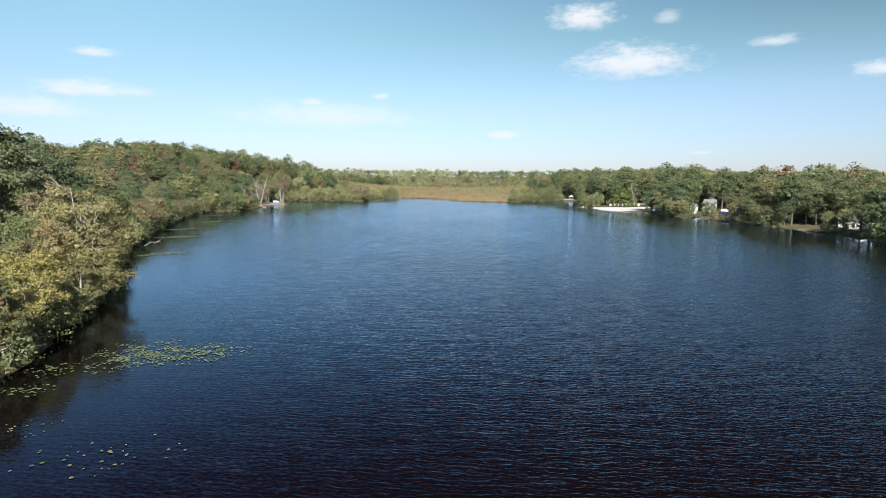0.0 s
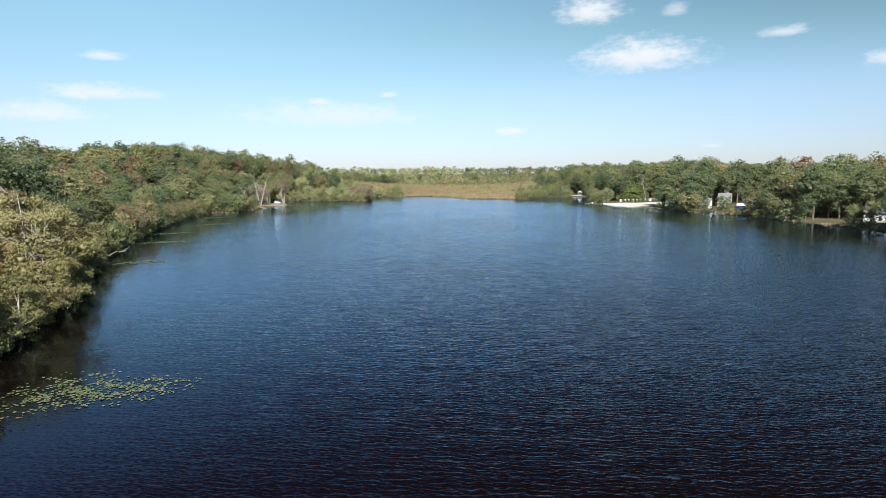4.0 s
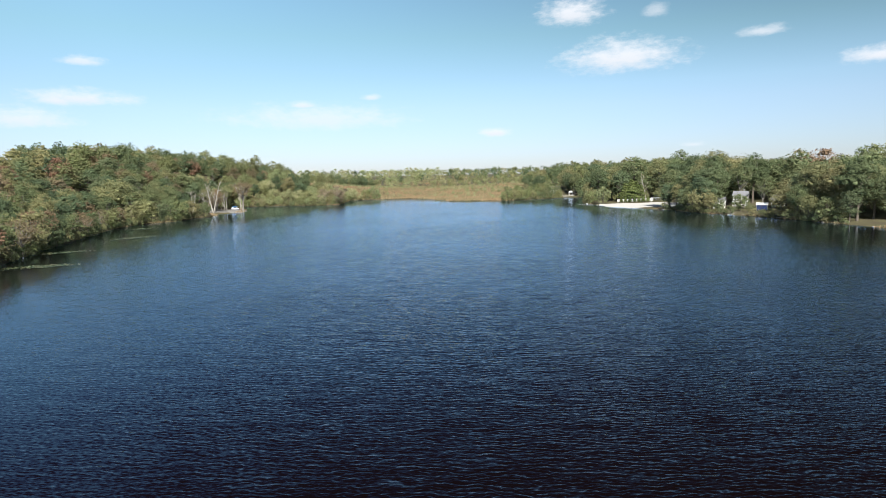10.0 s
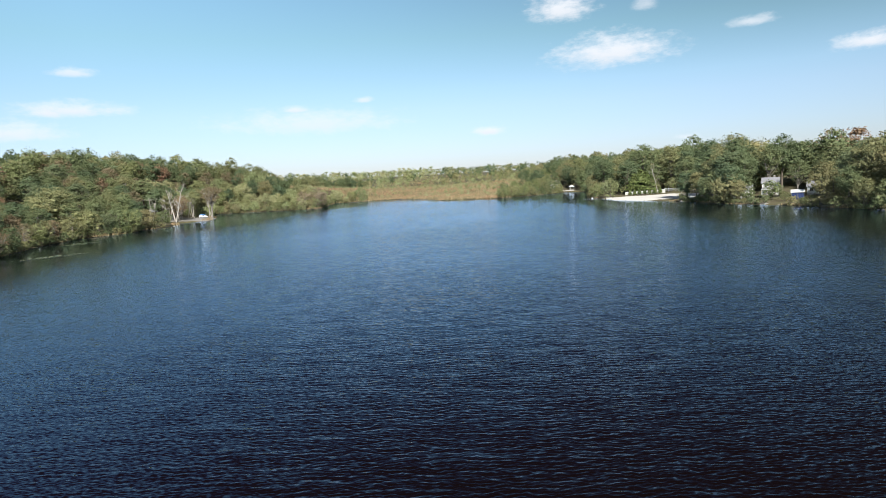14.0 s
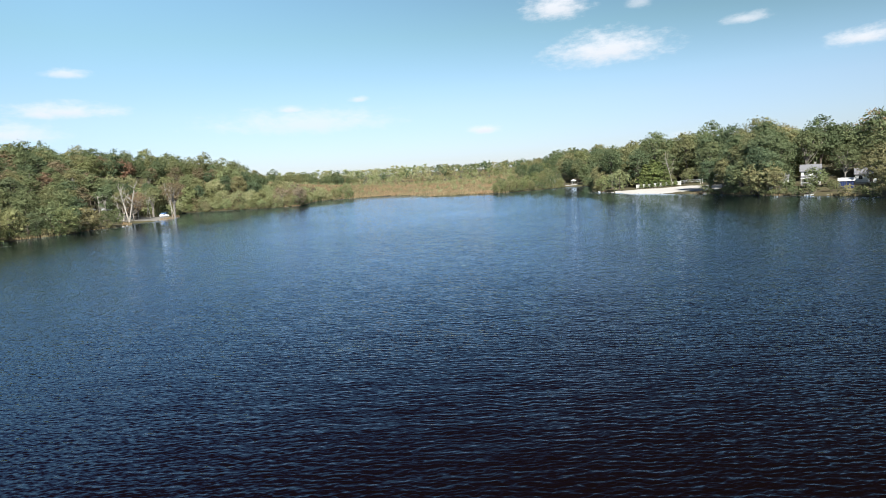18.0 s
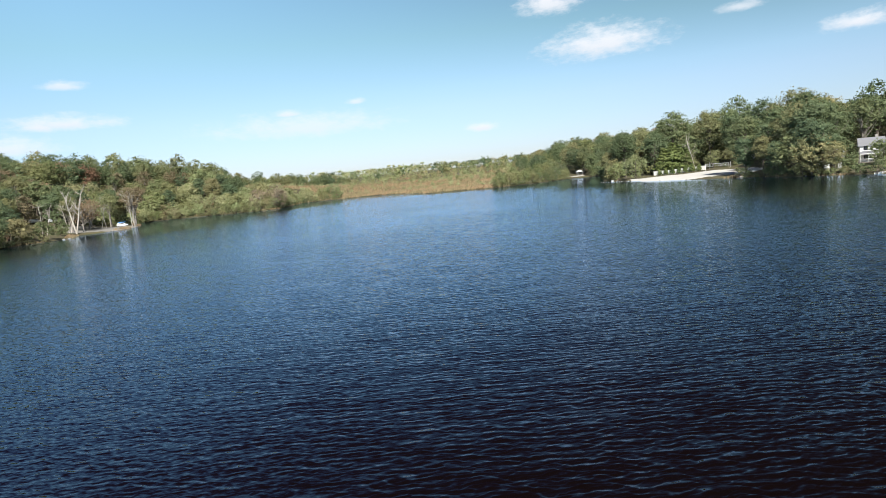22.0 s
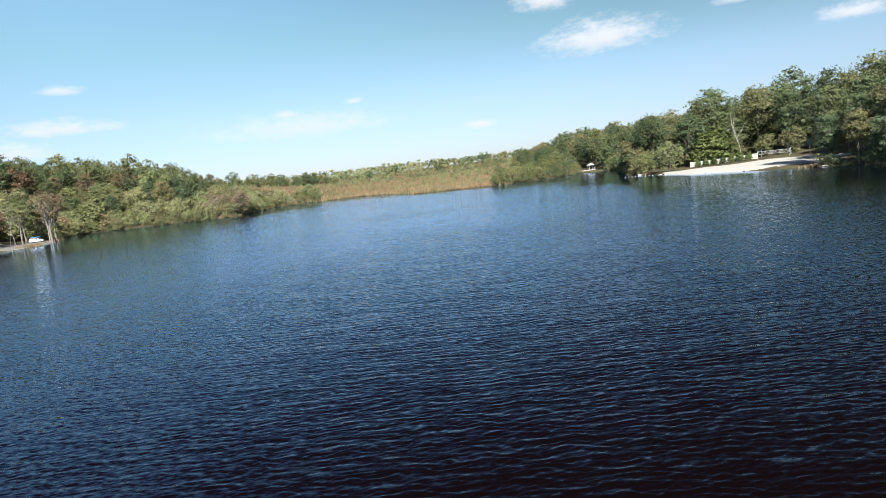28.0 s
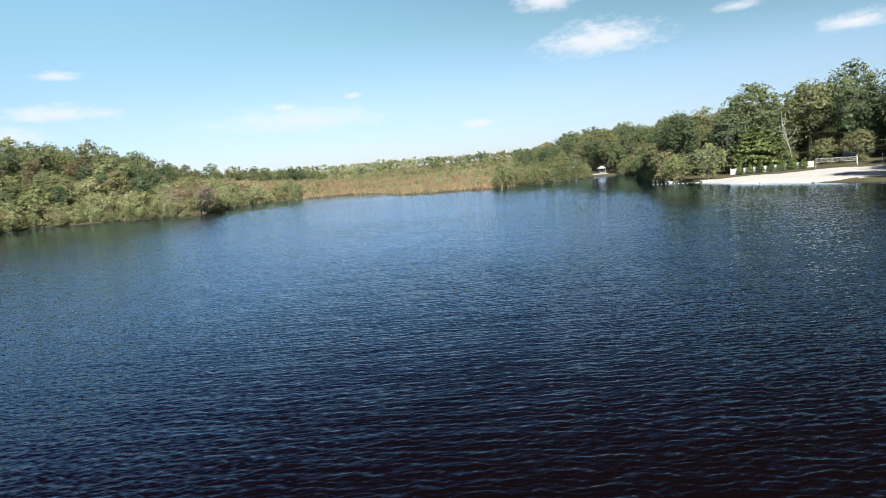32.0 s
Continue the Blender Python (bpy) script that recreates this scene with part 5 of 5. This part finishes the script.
def dead_tree(x, y, h, turn, stems, label, girth=0.24):
    """A bleached bare tree: stems that fork into limbs and twigs."""
    root = thing("dead_tree", x, y, over(x, y) - 0.2, turn, label, "tree")
    for s_ in range(stems):
        pieces = []
        lean = np.array([rng.normal() * 0.12, rng.normal() * 0.12, 1.0])
        b0 = np.array([rng.normal() * 1.0, rng.normal() * 1.0, -0.3])
        hh = h * rng.uniform(0.8, 1.0)
        pts = [b0, b0 + lean * hh * 0.35, b0 + lean * hh * 0.7 + rng.normal(size=3) * 0.3, b0 + lean * hh]
        pieces.append(tube(pts, [girth, girth * 0.8, girth * 0.5, 0.03], 7))
        for k in range(9):
            u = rng.uniform(0.35, 0.95)
            a = b0 + lean * hh * u
            d = np.array([rng.normal(), rng.normal(), rng.uniform(0.3, 1.3)])
            d /= np.linalg.norm(d)
            ln = hh * rng.uniform(0.14, 0.3)
            m1, e1 = a + d * ln * 0.5, a + d * ln + np.array([0, 0, ln * 0.2])
            pieces.append(tube([a, m1, e1], [girth * 0.42, girth * 0.26, 0.015], 5))
            for _ in range(3):
                d2 = d + rng.normal(size=3) * 0.6
                pieces.append(tube([m1, m1 + d2 * ln * 0.45], [0.035, 0.008], 4))
        v, f_ = joined(pieces)
        part("stem", from_lists(v, f_), pale_bark, root, smooth=True)
    return root


dead_tree(-164.5, 400, 18.5, 10, 2, "great bleached dead tree with bare forked stems", 0.36)
dead_tree(-170, 405, 15, 130, 2, "bleached dead tree with bare forked stems", 0.2)
dead_tree(-163, 438, 18, 70, 2, "thin bare pale trunks beside the landing", 0.2)
dead_tree(-172, 428, 14, 200, 2, "thin bare pale trunks behind the landing", 0.18)
dead_tree(-176, 398, 14, 45, 2, "thin bare pale trunks among the trees", 0.18)
dead_tree(-69.5, 103, 17.8, 40, 2, "bare bleached tree rising from a leafy crown", 0.17)
dead_tree(93, 450, 18, 0, 1, "tall dead trunk standing behind the beach", 0.18)
for x, y, tx, ty, tz in ((-72, 118, -67.5, 121.5, 6.9),):
    root = thing("dead_branch", x, y, 0, 0, "bleached bare branch reaching over the water", "branch")
    a, b = np.array([2.6, 2.2, 6.2]), np.array([tx - x, ty - y, tz])
    pieces = [tube([a, (a + b) / 2 + np.array([0, 0, 0.4]), b], [0.07, 0.05, 0.03], 6)]
    for k in range(7):
        e = b + np.array([rng.uniform(0.2, 1.8), rng.uniform(-0.8, 0.8), rng.uniform(-0.3, 1.2)])
        pieces.append(tube([b + (a - b) * 0.05 * k, (b + e) / 2, e], [0.03, 0.022, 0.008], 5))
    v, f_ = joined(pieces)
    part("limb", from_lists(v, f_), pale_bark, root, smooth=True)

# stones along the bank
for i in range(26):
    line = (WEST[12:19], EAST[2:8], EAST[8:16])[i % 3]
    j = int(rng.integers(len(line) - 1))
    u = rng.random()
    x, y = line[j][0] + (line[j + 1][0] - line[j][0]) * u, line[j][1] + (line[j + 1][1] - line[j][1]) * u
    bm = bmesh.new()
    bmesh.ops.create_icosphere(bm, subdivisions=2, radius=rng.uniform(0.25, 0.6))
    for v in bm.verts:
        v.co *= 1 + 0.25 * noise.noise(v.co * 2.3 + Vector((i * 3.1, 0, 0)))
        v.co.z *= 0.6
    me = bpy.data.meshes.new("stone")
    bm.to_mesh(me)
    bm.free()
    me.materials.append(stone)
    ob = new("stone", me)
    ob.location = (x, y, 0.05)
    tagged(ob, "grey boulder at the water's edge", "stone", "boulders on the bank")

# ---- water lilies ----
m_pad, t = material("lily_pad")
isl = t.n("ShaderNodeNewGeometry").outputs["Random Per Island"]
finish(t, t.ramp(isl, [(0.0, (0.070, 0.105, 0.040)), (0.5, (0.110, 0.150, 0.060)), (0.8, (0.190, 0.205, 0.115)), (1.0, (0.240, 0.190, 0.090))]), 0.35, t.noise(t.n("ShaderNodeTexCoord").outputs["Object"], 9.0), 0.004)


def lilies(name, patches, label, lo=0.10, hi=0.26):
    """Round notched pads lying on the water, some with a raised rim."""
    vs, fs = [], []
    for cx_, cy_, rx_, ry_, turn, count in patches:
        ca, sa = math.cos(radians(turn)), math.sin(radians(turn))
        made_ = 0
        while made_ < count:
            u, v = rng.normal(size=2) * 0.5
            clump = math.sin(u * 7 + cx_) * math.sin(v * 9 + cy_)
            if u * u + v * v > 1.3 or clump < rng.uniform(-0.9, 0.5):
                continue
            made_ += 1
            x, y = cx_ + (u * rx_ * ca - v * ry_ * sa), cy_ + (u * rx_ * sa + v * ry_ * ca)
            r_, a0 = rng.uniform(lo, hi), rng.uniform(0, 6.28)
            tx, ty = rng.normal(size=2) * 0.10
            o = len(vs)
            vs.append((x, y, 0.03))
            for k in range(9):
                a = a0 + 0.25 + k * (6.28 - 0.5) / 8
                dx, dy = math.cos(a) * r_, math.sin(a) * r_
                vs.append((x + dx, y + dy, 0.035 + abs(dx * tx + dy * ty) + rng.uniform(0, 0.02)))
            fs += [(o, o + 1 + k, o + 2 + k) for k in range(8)]
    me = bpy.data.meshes.new(name)
    me.from_pydata(vs, [], fs)
    me.materials.append(m_pad)
    return tagged(new(name, me), label, "water lilies", kind="stuff")


lilies("lily_pads", [(-41, 73.0, 5.0, 6.0, 10, 480), (-35.5, 74.5, 6.0, 4.0, 20, 520), (-46, 67, 3.0, 2.6, 0, 60)], "green lily pads floating in a patch near the bank", 0.07, 0.17)
lilies("lily_pads", [(-29, 50.5, 6.0, 3.0, 20, 34), (-38, 53, 4.0, 3.0, 0, 22), (-44, 61.5, 2.5, 1.6, 0, 60)], "scattered pale leaves and pads on the water", 0.06, 0.15)
lilies("lily_pads", [(-86, 154, 6.0, 2.6, 40, 180), (-105, 195, 8.0, 3.4, 30, 330), (-119, 222, 7.0, 3.0, 40, 160), (-124, 262, 9.0, 4.0, 60, 260), (-145, 300, 7.0, 5.0, 60, 240),
                     (-148, 362, 4.0, 3.0, 60, 90)], "lily pads and weed along the western bank", 0.14, 0.34)
